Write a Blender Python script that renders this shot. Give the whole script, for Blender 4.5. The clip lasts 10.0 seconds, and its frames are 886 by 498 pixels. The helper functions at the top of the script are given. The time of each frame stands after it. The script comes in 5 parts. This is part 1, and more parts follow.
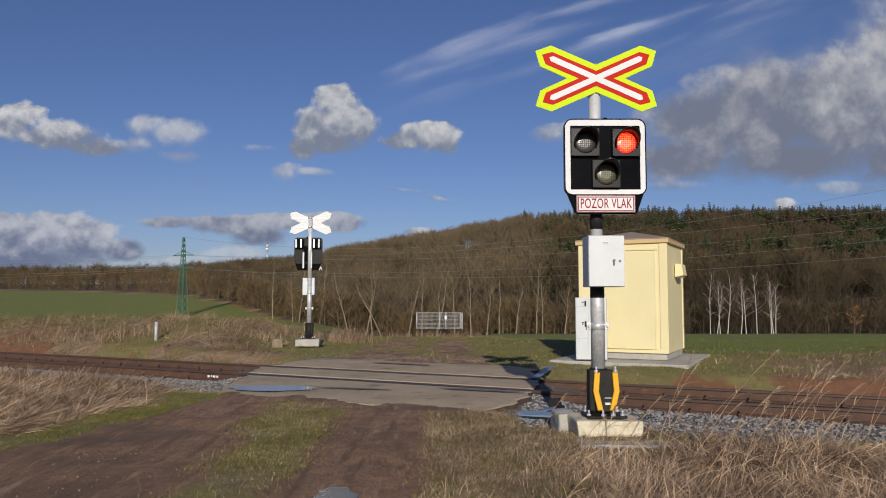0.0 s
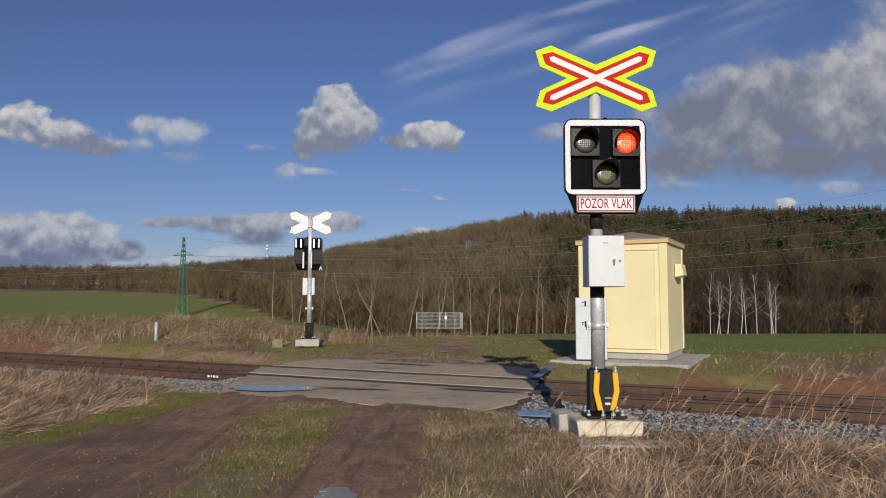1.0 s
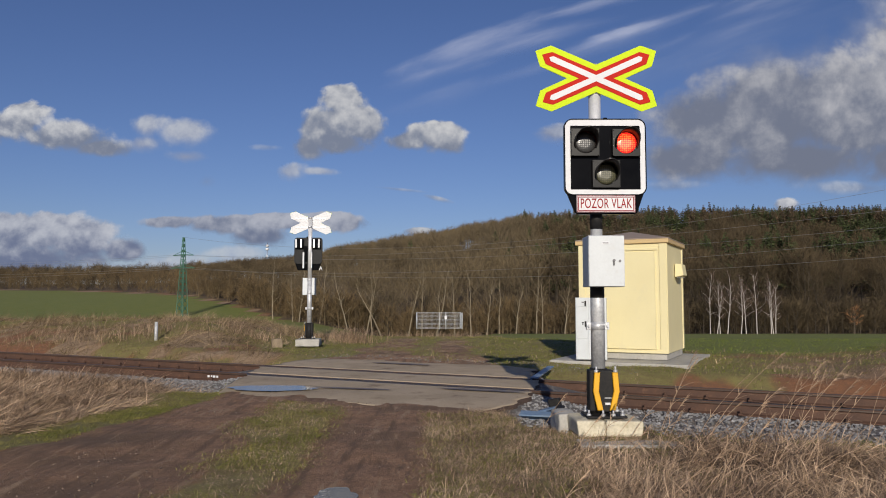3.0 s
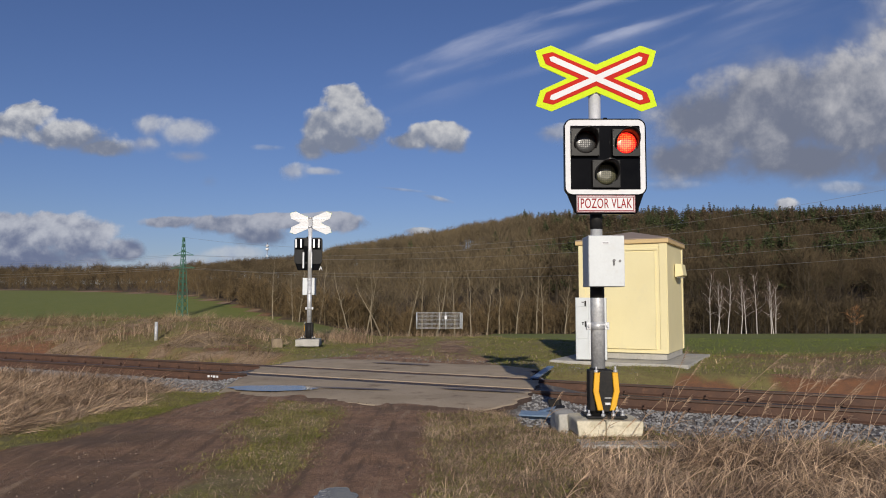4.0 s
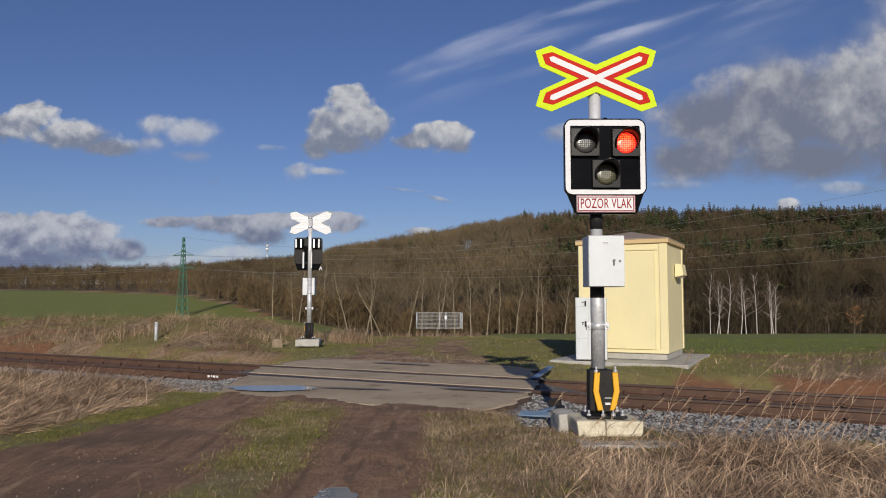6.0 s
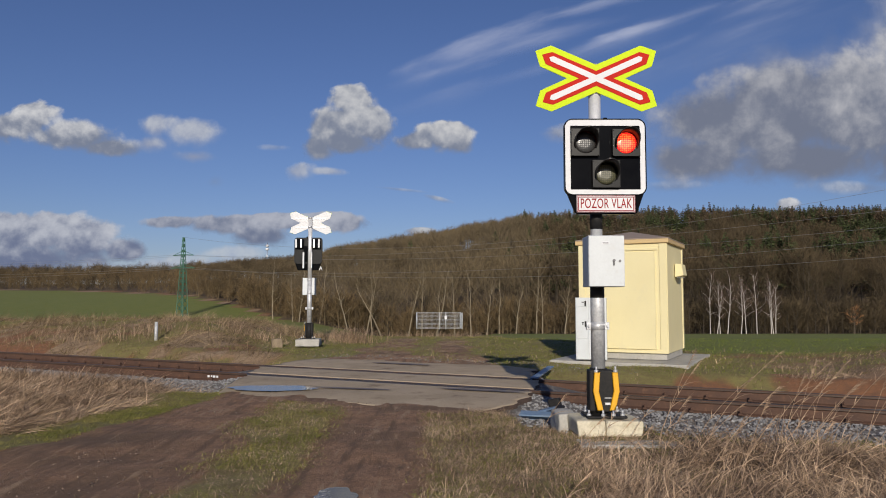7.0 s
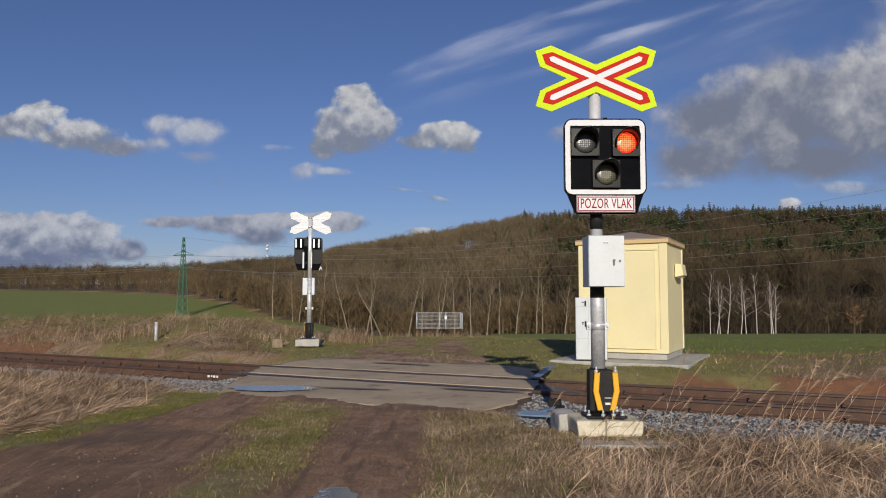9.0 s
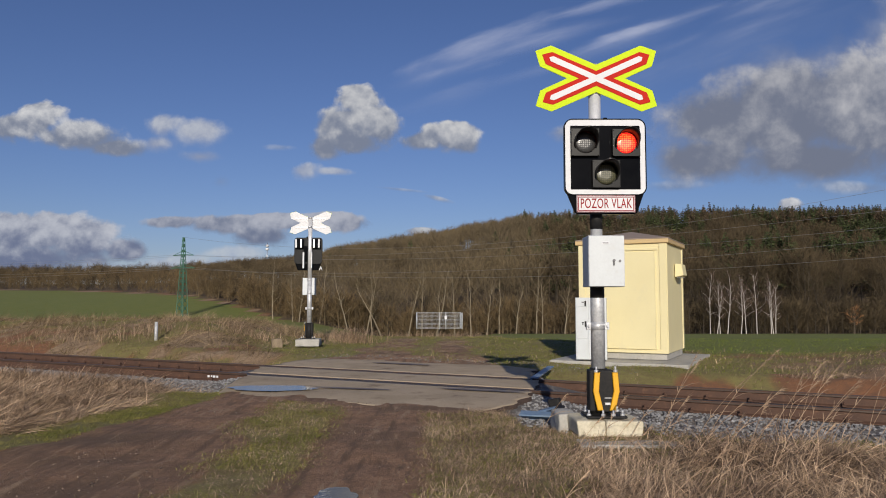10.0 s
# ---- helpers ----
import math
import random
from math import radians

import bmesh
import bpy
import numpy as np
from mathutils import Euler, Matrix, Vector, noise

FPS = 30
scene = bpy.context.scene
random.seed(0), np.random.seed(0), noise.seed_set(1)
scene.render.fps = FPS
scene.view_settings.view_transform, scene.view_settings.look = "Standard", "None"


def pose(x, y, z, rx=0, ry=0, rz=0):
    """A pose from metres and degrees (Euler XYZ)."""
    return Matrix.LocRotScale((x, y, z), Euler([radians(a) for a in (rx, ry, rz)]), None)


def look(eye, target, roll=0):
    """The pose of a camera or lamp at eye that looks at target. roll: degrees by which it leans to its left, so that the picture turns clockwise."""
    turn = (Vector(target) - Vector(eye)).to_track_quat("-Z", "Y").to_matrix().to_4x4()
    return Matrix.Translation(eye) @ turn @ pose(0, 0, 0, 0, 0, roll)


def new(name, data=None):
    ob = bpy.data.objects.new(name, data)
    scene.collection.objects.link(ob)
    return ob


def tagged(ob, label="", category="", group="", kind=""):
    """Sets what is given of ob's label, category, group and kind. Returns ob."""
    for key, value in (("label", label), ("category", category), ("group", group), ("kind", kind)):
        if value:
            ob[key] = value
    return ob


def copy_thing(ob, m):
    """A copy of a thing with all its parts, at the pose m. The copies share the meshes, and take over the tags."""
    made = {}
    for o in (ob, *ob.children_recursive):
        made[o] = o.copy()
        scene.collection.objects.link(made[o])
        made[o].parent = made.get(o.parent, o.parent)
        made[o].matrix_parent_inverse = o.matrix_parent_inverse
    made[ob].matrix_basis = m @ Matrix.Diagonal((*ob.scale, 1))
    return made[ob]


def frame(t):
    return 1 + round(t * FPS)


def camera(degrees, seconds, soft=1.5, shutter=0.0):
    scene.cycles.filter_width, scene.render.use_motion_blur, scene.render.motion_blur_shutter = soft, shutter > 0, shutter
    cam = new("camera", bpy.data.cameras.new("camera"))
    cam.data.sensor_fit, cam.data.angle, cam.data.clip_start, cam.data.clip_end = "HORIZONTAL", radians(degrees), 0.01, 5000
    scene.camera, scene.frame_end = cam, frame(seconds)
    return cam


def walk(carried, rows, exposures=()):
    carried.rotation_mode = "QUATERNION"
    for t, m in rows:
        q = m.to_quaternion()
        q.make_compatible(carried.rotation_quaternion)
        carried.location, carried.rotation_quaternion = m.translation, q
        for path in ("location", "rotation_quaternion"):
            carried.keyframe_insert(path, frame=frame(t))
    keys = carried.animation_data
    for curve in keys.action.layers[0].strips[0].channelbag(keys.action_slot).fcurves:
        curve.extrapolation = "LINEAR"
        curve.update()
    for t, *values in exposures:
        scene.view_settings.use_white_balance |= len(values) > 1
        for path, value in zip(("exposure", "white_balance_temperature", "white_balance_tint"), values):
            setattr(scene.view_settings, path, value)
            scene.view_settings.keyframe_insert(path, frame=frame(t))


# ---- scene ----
cam = camera(62.2, 10.0, soft=1.0)
PITCH = 4.0
STILL = pose(0, 0, 1.35, 90 + PITCH, 0, 0)
walk(cam, [(0.0, STILL), (10.0, STILL)], [(0.0, 0.0), (10.0, 0.0)])

# ---- world and sun: low winter sun straight behind the camera ----
SUN_EL = 19.5
world = bpy.data.worlds.new("sky")
scene.world = world
world.use_nodes = True
wt = world.node_tree
sky = wt.nodes.new("ShaderNodeTexSky")
sky.sky_type = "NISHITA"
sky.sun_disc = False
sky.sun_elevation = radians(SUN_EL)
sky.sun_rotation = radians(180)
sky.air_density = 1.0
sky.dust_density = 0.2
sky.ozone_density = 4.0
wt.nodes["Background"].inputs["Strength"].default_value = 0.071
tint = wt.nodes.new("ShaderNodeMix")
tint.data_type, tint.blend_type = "RGBA", "MULTIPLY"
tint.inputs["Factor"].default_value = 1.0
tint.inputs[7].default_value = (0.80, 0.765, 0.98, 1)
wt.links.new(sky.outputs[0], tint.inputs[6])
wt.links.new(tint.outputs[2], wt.nodes["Background"].inputs["Color"])
lamp = bpy.data.lights.new("sun", "SUN")
lamp.energy = 4.0
lamp.angle = radians(0.5)
lamp.color = (1.0, 0.91, 0.78)
sun = new("sun", lamp)
sun.matrix_world = look((0, -60 * math.cos(radians(SUN_EL)), 60 * math.sin(radians(SUN_EL))), (0, 0, 0))


# ---- materials ----
def nodes_of(name):
    m = bpy.data.materials.new(name)
    m.use_nodes = True
    return m, m.node_tree.nodes, m.node_tree.links, m.node_tree.nodes["Principled BSDF"]


def noise_node(nt, coord, scale, detail=6.0, rough=0.6, stretch=None):
    n = nt.nodes.new("ShaderNodeTexNoise")
    n.inputs["Scale"].default_value = scale
    n.inputs["Detail"].default_value = detail
    n.inputs["Roughness"].default_value = rough
    if stretch:
        mp = nt.nodes.new("ShaderNodeMapping")
        mp.inputs["Scale"].default_value = stretch
        nt.links.new(coord, mp.inputs["Vector"])
        coord = mp.outputs[0]
    nt.links.new(coord, n.inputs["Vector"])
    return n.outputs["Fac"]


def ramp(nt, fac, lo, hi):
    r = nt.nodes.new("ShaderNodeMapRange")
    r.interpolation_type = "SMOOTHSTEP"
    r.inputs["From Min"].default_value = lo
    r.inputs["From Max"].default_value = hi
    nt.links.new(fac, r.inputs["Value"])
    return r.outputs[0]


def mixc(nt, fac, a, b):
    x = nt.nodes.new("ShaderNodeMix")
    x.data_type = "RGBA"
    nt.links.new(fac, x.inputs["Factor"])
    for sock, v in ((x.inputs[6], a), (x.inputs[7], b)):
        if isinstance(v, tuple):
            sock.default_value = (*v, 1)
        else:
            nt.links.new(v, sock)
    return x.outputs[2]


def arith(nt, op, a, b=None):
    n = nt.nodes.new("ShaderNodeMath")
    n.operation = op
    for i, v in enumerate((a, b)):
        if v is None:
            continue
        if isinstance(v, (int, float)):
            n.inputs[i].default_value = v
        else:
            nt.links.new(v, n.inputs[i])
    return n.outputs[0]


def mat(name, c1, c2=None, scale=3.0, fine=40.0, rough=0.8, metal=0.0, bump=0.15, island=0.0, stretch=None, depth=0.01, dirt=None, spec=0.5):
    """Two colours mixed by coarse and fine noise, with relief."""
    m, ns, ln, b = nodes_of(name)
    nt = m.node_tree
    c2 = c2 or tuple(v * 0.8 for v in c1)
    co = ns.new("ShaderNodeTexCoord").outputs["Object"]
    a = noise_node(nt, co, scale, 5, 0.6, stretch)
    f = noise_node(nt, co, fine, 4, 0.6, stretch)
    s = arith(nt, "ADD", arith(nt, "MULTIPLY", a, 0.6), arith(nt, "MULTIPLY", f, 0.4))
    col = mixc(nt, ramp(nt, s, 0.35, 0.65), c1, c2)
    if dirt:
        d = noise_node(nt, co, scale * 2.3, 8, 0.7)
        col = mixc(nt, ramp(nt, d, 0.52, 0.75), col, dirt)
    if island:
        g = ns.new("ShaderNodeNewGeometry")
        v = arith(nt, "ADD", arith(nt, "MULTIPLY", g.outputs["Random Per Island"], 2 * island), 1 - island)
        hsv = ns.new("ShaderNodeHueSaturation")
        ln.new(v, hsv.inputs["Value"])
        ln.new(col, hsv.inputs["Color"])
        col = hsv.outputs[0]
    ln.new(col, b.inputs["Base Color"])
    b.inputs["Roughness"].default_value = rough
    b.inputs["Metallic"].default_value = metal
    b.inputs["Specular IOR Level"].default_value = spec
    if bump:
        bp = ns.new("ShaderNodeBump")
        bp.inputs["Strength"].default_value = bump
        bp.inputs["Distance"].default_value = depth
        ln.new(f, bp.inputs["Height"])
        ln.new(bp.outputs[0], b.inputs["Normal"])
    return m


M_GALV = mat("galvanised_steel", (0.66, 0.67, 0.68), (0.42, 0.43, 0.45), 9, 45, 0.5, 0.35, 0.12, depth=0.003)
M_POLE = mat("bright_galvanised_pole", (0.80, 0.80, 0.80), (0.66, 0.67, 0.68), 7, 50, 0.38, 0.35, 0.08, depth=0.002)
M_STEELGREY = mat("dull_grey_steel", (0.16, 0.16, 0.165), (0.11, 0.11, 0.115), 8, 50, 0.45, 0.4, 0)
M_ALU = mat("bare_aluminium", (0.72, 0.73, 0.74), (0.62, 0.63, 0.65), 6, 60, 0.35, 0.8, 0.05, depth=0.002)
M_BLACK = mat("black_paint", (0.003, 0.003, 0.0035), (0.005, 0.005, 0.0055), 5, 50, 0.16, 0, 0, spec=0.07)
M_BLACKMATT = mat("black_rubber", (0.014, 0.014, 0.015), (0.028, 0.026, 0.024), 6, 50, 0.6, 0, 0.1, depth=0.003, spec=0.2)
M_HOOD = mat("glossy_black_plastic", (0.016, 0.016, 0.017), (0.02, 0.02, 0.021), 5, 50, 0.3, 0, 0, spec=0.3)
M_WHITE = mat("white_reflective_sheet", (0.74, 0.745, 0.76), (0.68, 0.685, 0.70), 2, 40, 0.6, 0, 0.03, depth=0.002, spec=0.15)
M_RED = mat("red_reflective_sheet", (0.52, 0.028, 0.020), (0.47, 0.025, 0.017), 2, 60, 0.7, 0, 0, spec=0.08)
M_SIGNRED = mat("sign_red_print", (0.28, 0.016, 0.02), (0.23, 0.013, 0.017), 4, 60, 0.7, 0, 0, spec=0.08)
M_LIME = mat("fluorescent_yellow_sheet", (0.60, 0.76, 0.028), (0.56, 0.71, 0.025), 2, 50, 0.7, 0, 0, spec=0.08)
M_YELLOW = mat("yellow_plastic", (0.80, 0.42, 0.012), (0.70, 0.36, 0.01), 8, 60, 0.45, 0, 0.05, depth=0.002)
M_CABINET = mat("light_grey_cabinet_paint", (0.62, 0.655, 0.67), (0.57, 0.60, 0.615), 3, 50, 0.45, 0, 0.04, depth=0.002, dirt=(0.55, 0.56, 0.55))
M_CREAM = mat("cream_render", (0.75, 0.67, 0.395), (0.71, 0.63, 0.365), 1.2, 70, 0.75, 0, 0.12, depth=0.004, dirt=(0.68, 0.61, 0.38))
M_ROOF = mat("brown_roof_sheet", (0.32, 0.25, 0.19), (0.27, 0.21, 0.17), 2, 50, 0.6, 0, 0.1, depth=0.004)
M_EAVE = mat("tan_eaves_trim", (0.62, 0.45, 0.22), (0.55, 0.40, 0.20), 2, 50, 0.6, 0, 0.05, depth=0.003)
M_CONCRETE = mat("weathered_concrete", (0.46, 0.44, 0.40), (0.36, 0.35, 0.32), 3, 40, 0.9, 0, 0.4, depth=0.008, dirt=(0.30, 0.28, 0.23))
M_BLOCK = mat("pale_rough_concrete", (0.66, 0.60, 0.46), (0.50, 0.45, 0.33), 6, 50, 0.9, 0, 0.5, depth=0.012, dirt=(0.38, 0.33, 0.22))
M_STUMP = mat("tan_field_stone", (0.30, 0.235, 0.16), (0.21, 0.165, 0.115), 5, 40, 0.95, 0, 0.5, depth=0.01, spec=0.2)
M_RUST = mat("rusty_rail_steel", (0.105, 0.054, 0.034), (0.07, 0.038, 0.027), 4, 50, 0.75, 0.1, 0.3, depth=0.004, dirt=(0.16, 0.085, 0.05))
M_HEAD = mat("worn_rail_head", (0.085, 0.06, 0.046), (0.055, 0.04, 0.032), 3, 40, 0.5, 0.3, 0.1, depth=0.002)
M_SLEEPER = mat("dark_sleeper_wood", (0.09, 0.055, 0.04), (0.06, 0.04, 0.03), 3, 30, 0.9, 0, 0.5, depth=0.01, stretch=(1, 6, 6))
M_STONE = mat("ballast_stone", (0.29, 0.285, 0.285), (0.19, 0.188, 0.188), 6, 40, 0.9, 0, 0.4, island=0.35, depth=0.01)
M_PEBBLE = mat("pale_pebble", (0.27, 0.20, 0.15), (0.17, 0.12, 0.085), 6, 40, 0.9, 0, 0.2, island=0.5, spec=0.2)
M_GRAVEL = mat("lane_gravel", (0.27, 0.205, 0.15), (0.19, 0.14, 0.10), 6, 40, 0.9, 0, 0.2, island=0.4, spec=0.2)
M_REAR = mat("dull_grey_sheet", (0.012, 0.012, 0.012), (0.008, 0.008, 0.008), 4, 40, 0.35, 0, 0, spec=0.2)
M_PANEL = mat("worn_asphalt_panel", (0.50, 0.40, 0.285), (0.38, 0.30, 0.205), 0.9, 55, 0.85, 0, 0.5, depth=0.008, dirt=(0.20, 0.145, 0.10), spec=0.2)
M_BLUE = mat("blue_grey_painted_steel", (0.14, 0.22, 0.34), (0.20, 0.27, 0.36), 5, 40, 0.5, 0.1, 0.15, depth=0.004)
M_PYLON = mat("green_painted_lattice", (0.05, 0.15, 0.10), (0.04, 0.12, 0.08), 1, 10, 0.6, 0.1, 0)
M_WIRE = mat("weathered_cable", (0.30, 0.30, 0.31), (0.25, 0.25, 0.26), 1, 10, 0.5, 0.5, 0)
M_STRAW = mat("dry_grass", (0.54, 0.39, 0.262), (0.185, 0.122, 0.08), 1.1, 7, 0.8, 0, 0, island=0.6, spec=0.2)
M_GREEN = mat("short_green_grass", (0.165, 0.175, 0.033), (0.33, 0.28, 0.095), 1.0, 9, 0.75, 0, 0, island=0.35, spec=0.2)
M_TURF = mat("turf_beyond_track", (0.165, 0.185, 0.036), (0.25, 0.235, 0.065), 0.6, 6, 0.8, 0, 0, island=0.3, spec=0.2)
M_BANK = mat("weathered_bank_grass", (0.37, 0.275, 0.165), (0.165, 0.118, 0.068), 0.6, 5, 0.85, 0, 0, island=0.6, spec=0.15)
M_CROP = mat("green_crop", (0.16, 0.20, 0.032), (0.185, 0.215, 0.04), 0.3, 3, 0.8, 0, 0, island=0.25, spec=0.2)
M_BARK = mat("brown_bark", (0.135, 0.105, 0.07), (0.085, 0.066, 0.046), 0.4, 4, 0.9, 0, 0.3, island=0.3, depth=0.03)
M_TWIG = mat("brown_twigs", (0.160, 0.118, 0.062), (0.094, 0.072, 0.041), 0.06, 0.5, 0.9, 0, 0, island=0.35)
M_BRUSH = mat("tan_brush_twigs", (0.175, 0.122, 0.064), (0.11, 0.08, 0.044), 0.1, 0.8, 0.9, 0, 0, island=0.4, spec=0.1)
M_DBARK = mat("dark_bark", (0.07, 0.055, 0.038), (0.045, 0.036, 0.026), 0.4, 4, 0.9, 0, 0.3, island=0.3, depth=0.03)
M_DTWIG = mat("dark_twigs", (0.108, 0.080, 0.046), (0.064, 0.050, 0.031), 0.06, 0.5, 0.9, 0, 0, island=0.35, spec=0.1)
M_BIRCH = mat("white_birch_bark", (0.60, 0.56, 0.52), (0.34, 0.30, 0.28), 1.2, 5, 0.8, 0, 0.3, depth=0.02, stretch=(1, 1, 2.5))
M_PALE = mat("pale_grey_bark", (0.31, 0.255, 0.175), (0.18, 0.145, 0.10), 0.6, 4, 0.9, 0, 0.3, depth=0.03)
M_BTWIG = mat("reddish_birch_twigs", (0.15, 0.098, 0.078), (0.105, 0.07, 0.056), 0.3, 2, 0.9, 0, 0, island=0.3)
M_NEEDLE = mat("conifer_needles", (0.055, 0.080, 0.027), (0.088, 0.104, 0.038), 0.1, 1.5, 0.85, 0, 0, island=0.4)
M_LARCH = mat("bare_larch_twigs", (0.150, 0.104, 0.058), (0.105, 0.076, 0.045), 0.1, 1.5, 0.9, 0, 0, island=0.4)


def glow_mat():
    """Lit light-emitting diodes: round bright cells on a red lens."""
    m, ns, ln, b = nodes_of("lit_red_diodes")
    nt = m.node_tree
    co = ns.new("ShaderNodeTexCoord").outputs["Object"]
    v = ns.new("ShaderNodeTexVoronoi")
    v.inputs["Scale"].default_value = 52
    v.inputs["Randomness"].default_value = 0.25
    ln.new(co, v.inputs["Vector"])
    f = ramp(nt, v.outputs["Distance"], 0.62, 0.15)
    ln.new(mixc(nt, f, (0.16, 0.0015, 0.003), (1.0, 0.075, 0.014)), b.inputs["Emission Color"])
    b.inputs["Emission Strength"].default_value = 5.0
    b.inputs["Base Color"].default_value = (0.25, 0.02, 0.02, 1)
    b.inputs["Roughness"].default_value = 0.3
    return m


def lens_mat(name, c1, c2):
    m, ns, ln, b = nodes_of(name)
    nt = m.node_tree
    co = ns.new("ShaderNodeTexCoord").outputs["Object"]
    v = ns.new("ShaderNodeTexVoronoi")
    v.inputs["Scale"].default_value = 52
    v.inputs["Randomness"].default_value = 0.25
    ln.new(co, v.inputs["Vector"])
    ln.new(mixc(nt, ramp(nt, v.outputs["Distance"], 0.6, 0.15), c1, c2), b.inputs["Base Color"])
    b.inputs["Roughness"].default_value = 0.28
    bp = ns.new("ShaderNodeBump")
    bp.inputs["Strength"].default_value = 0.25
    bp.inputs["Distance"].default_value = 0.004
    ln.new(v.outputs["Distance"], bp.inputs["Height"])
    ln.new(bp.outputs[0], b.inputs["Normal"])
    return m


M_LIT = glow_mat()
M_LENS = lens_mat("dark_clear_lens", (0.035, 0.035, 0.035), (0.07, 0.068, 0.068))
M_LENS2 = lens_mat("dull_olive_lens", (0.05, 0.05, 0.03), (0.12, 0.115, 0.066))


def water_mat():
    m, ns, ln, b = nodes_of("muddy_puddle_water")
    co = ns.new("ShaderNodeTexCoord").outputs["Object"]
    b.inputs["Base Color"].default_value = (0.05, 0.04, 0.03, 1)
    b.inputs["Roughness"].default_value = 0.06
    b.inputs["Specular IOR Level"].default_value = 0.9
    bp = ns.new("ShaderNodeBump")
    bp.inputs["Strength"].default_value = 0.12
    bp.inputs["Distance"].default_value = 0.01
    ln.new(noise_node(m.node_tree, co, 14, 3), bp.inputs["Height"])
    ln.new(bp.outputs[0], b.inputs["Normal"])
    return m


M_WATER = water_mat()


# ---- mesh helpers ----
def part(name, bm, material, parent=None, label=""):
    me = bpy.data.meshes.new(name)
    bmesh.ops.recalc_face_normals(bm, faces=bm.faces)
    bm.to_mesh(me)
    bm.free()
    for mm in material if isinstance(material, (list, tuple)) else [material]:
        me.materials.append(mm)
    ob = new(name, me)
    if parent:
        ob.parent = parent
    return tagged(ob, label)


def box(bm, c, s, bevel=0.0, seg=2, rot=None):
    m = Matrix.Translation(c) @ (rot or Matrix()) @ Matrix.Diagonal((*s, 1))
    r = bmesh.ops.create_cube(bm, size=1, matrix=m)
    if bevel:
        es = list({e for v in r["verts"] for e in v.link_edges})
        bmesh.ops.bevel(bm, geom=es, offset=bevel, segments=seg, affect="EDGES", profile=0.5)
    return bm


def cyl(bm, p0, p1, r0, r1=None, seg=20, cap=True):
    p0, p1 = Vector(p0), Vector(p1)
    d = p1 - p0
    m = Matrix.Translation((p0 + p1) / 2) @ d.to_track_quat("Z", "Y").to_matrix().to_4x4()
    r = bmesh.ops.create_cone(bm, cap_ends=cap, segments=seg, radius1=r0, radius2=r0 if r1 is None else r1, depth=d.length, matrix=m)
    for f in {f for v in r["verts"] for f in v.link_faces}:
        f.smooth = len(f.verts) == 4
    return bm


def prism(bm, pts, y0, y1, bevel=0.0):
    """A polygon in x and z, extruded along y."""
    a = [bm.verts.new((x, y0, z)) for x, z in pts]
    b = [bm.verts.new((x, y1, z)) for x, z in pts]
    n = len(pts)
    f0 = bm.faces.new(a)
    f1 = bm.faces.new(b[::-1])
    for i in range(n):
        bm.faces.new((a[i], b[i], b[(i + 1) % n], a[(i + 1) % n]))
    bm.normal_update()
    if bevel:
        bmesh.ops.bevel(bm, geom=list(f0.edges) + list(f1.edges), offset=bevel, segments=1, affect="EDGES")
    return bm


def rounded(w, h, r, cx=0, cz=0, n=6):
    pts = []
    for sx, sz, a0 in ((1, 1, 0), (-1, 1, 90), (-1, -1, 180), (1, -1, 270)):
        for i in range(n + 1):
            a = radians(a0 + 90 * i / n)
            pts.append((cx + sx * (w / 2 - r) + r * math.cos(a), cz + sz * (h / 2 - r) + r * math.sin(a)))
    return pts


def ring(bm, outer, inner, y0, y1):
    """A plate in x and z with a hole; both outlines have as many points."""
    rows = [[bm.verts.new((x, y, z)) for x, z in o] for o, y in ((outer, y0), (inner, y0), (inner, y1), (outer, y1))]
    n = len(outer)
    for k in range(4):
        a, b = rows[k], rows[(k + 1) % 4]
        for i in range(n):
            bm.faces.new((a[i], a[(i + 1) % n], b[(i + 1) % n], b[i]))
    return bm


def mesh_np(name, verts, faces, mats, idx=None, smooth=False):
    """One mesh object out of arrays; faces is an array of triangles or of quads."""
    me = bpy.data.meshes.new(name)
    k = faces.shape[1]
    me.vertices.add(len(verts))
    me.vertices.foreach_set("co", np.asarray(verts, np.float32).ravel())
    me.loops.add(faces.size)
    me.loops.foreach_set("vertex_index", np.asarray(faces, np.int32).ravel())
    me.polygons.add(len(faces))
    me.polygons.foreach_set("loop_start", np.arange(0, faces.size, k, dtype=np.int32))
    for mm in mats:
        me.materials.append(mm)
    if idx is not None:
        me.polygons.foreach_set("material_index", np.asarray(idx, np.int32))
    me.polygons.foreach_set("use_smooth", np.full(len(faces), smooth))
    me.update(calc_edges=True)
    me.validate()
    return new(name, me)


# ---- terrain ----
RNG = np.random.default_rng(7)
LAT = RNG.random((256, 256))


def vnoise(x, y):
    xi, yi = np.floor(x).astype(int), np.floor(y).astype(int)
    u, v = x - xi, y - yi
    u, v = u * u * (3 - 2 * u), v * v * (3 - 2 * v)
    g = lambda a, b: LAT[a % 256, b % 256]
    return (g(xi, yi) * (1 - u) + g(xi + 1, yi) * u) * (1 - v) + (g(xi, yi + 1) * (1 - u) + g(xi + 1, yi + 1) * u) * v


def fbm(x, y, s, octaves=4):
    t, a, tot = 0, 1.0, 0
    for i in range(octaves):
        t, tot, a = t + a * vnoise(x * s * 2**i + 17 * i, y * s * 2**i + 31 * i), tot + a, a / 2
    return t / tot


def sstep(a, b, v):
    t = np.clip((v - a) / (b - a), 0, 1)
    return t * t * (3 - 2 * t)


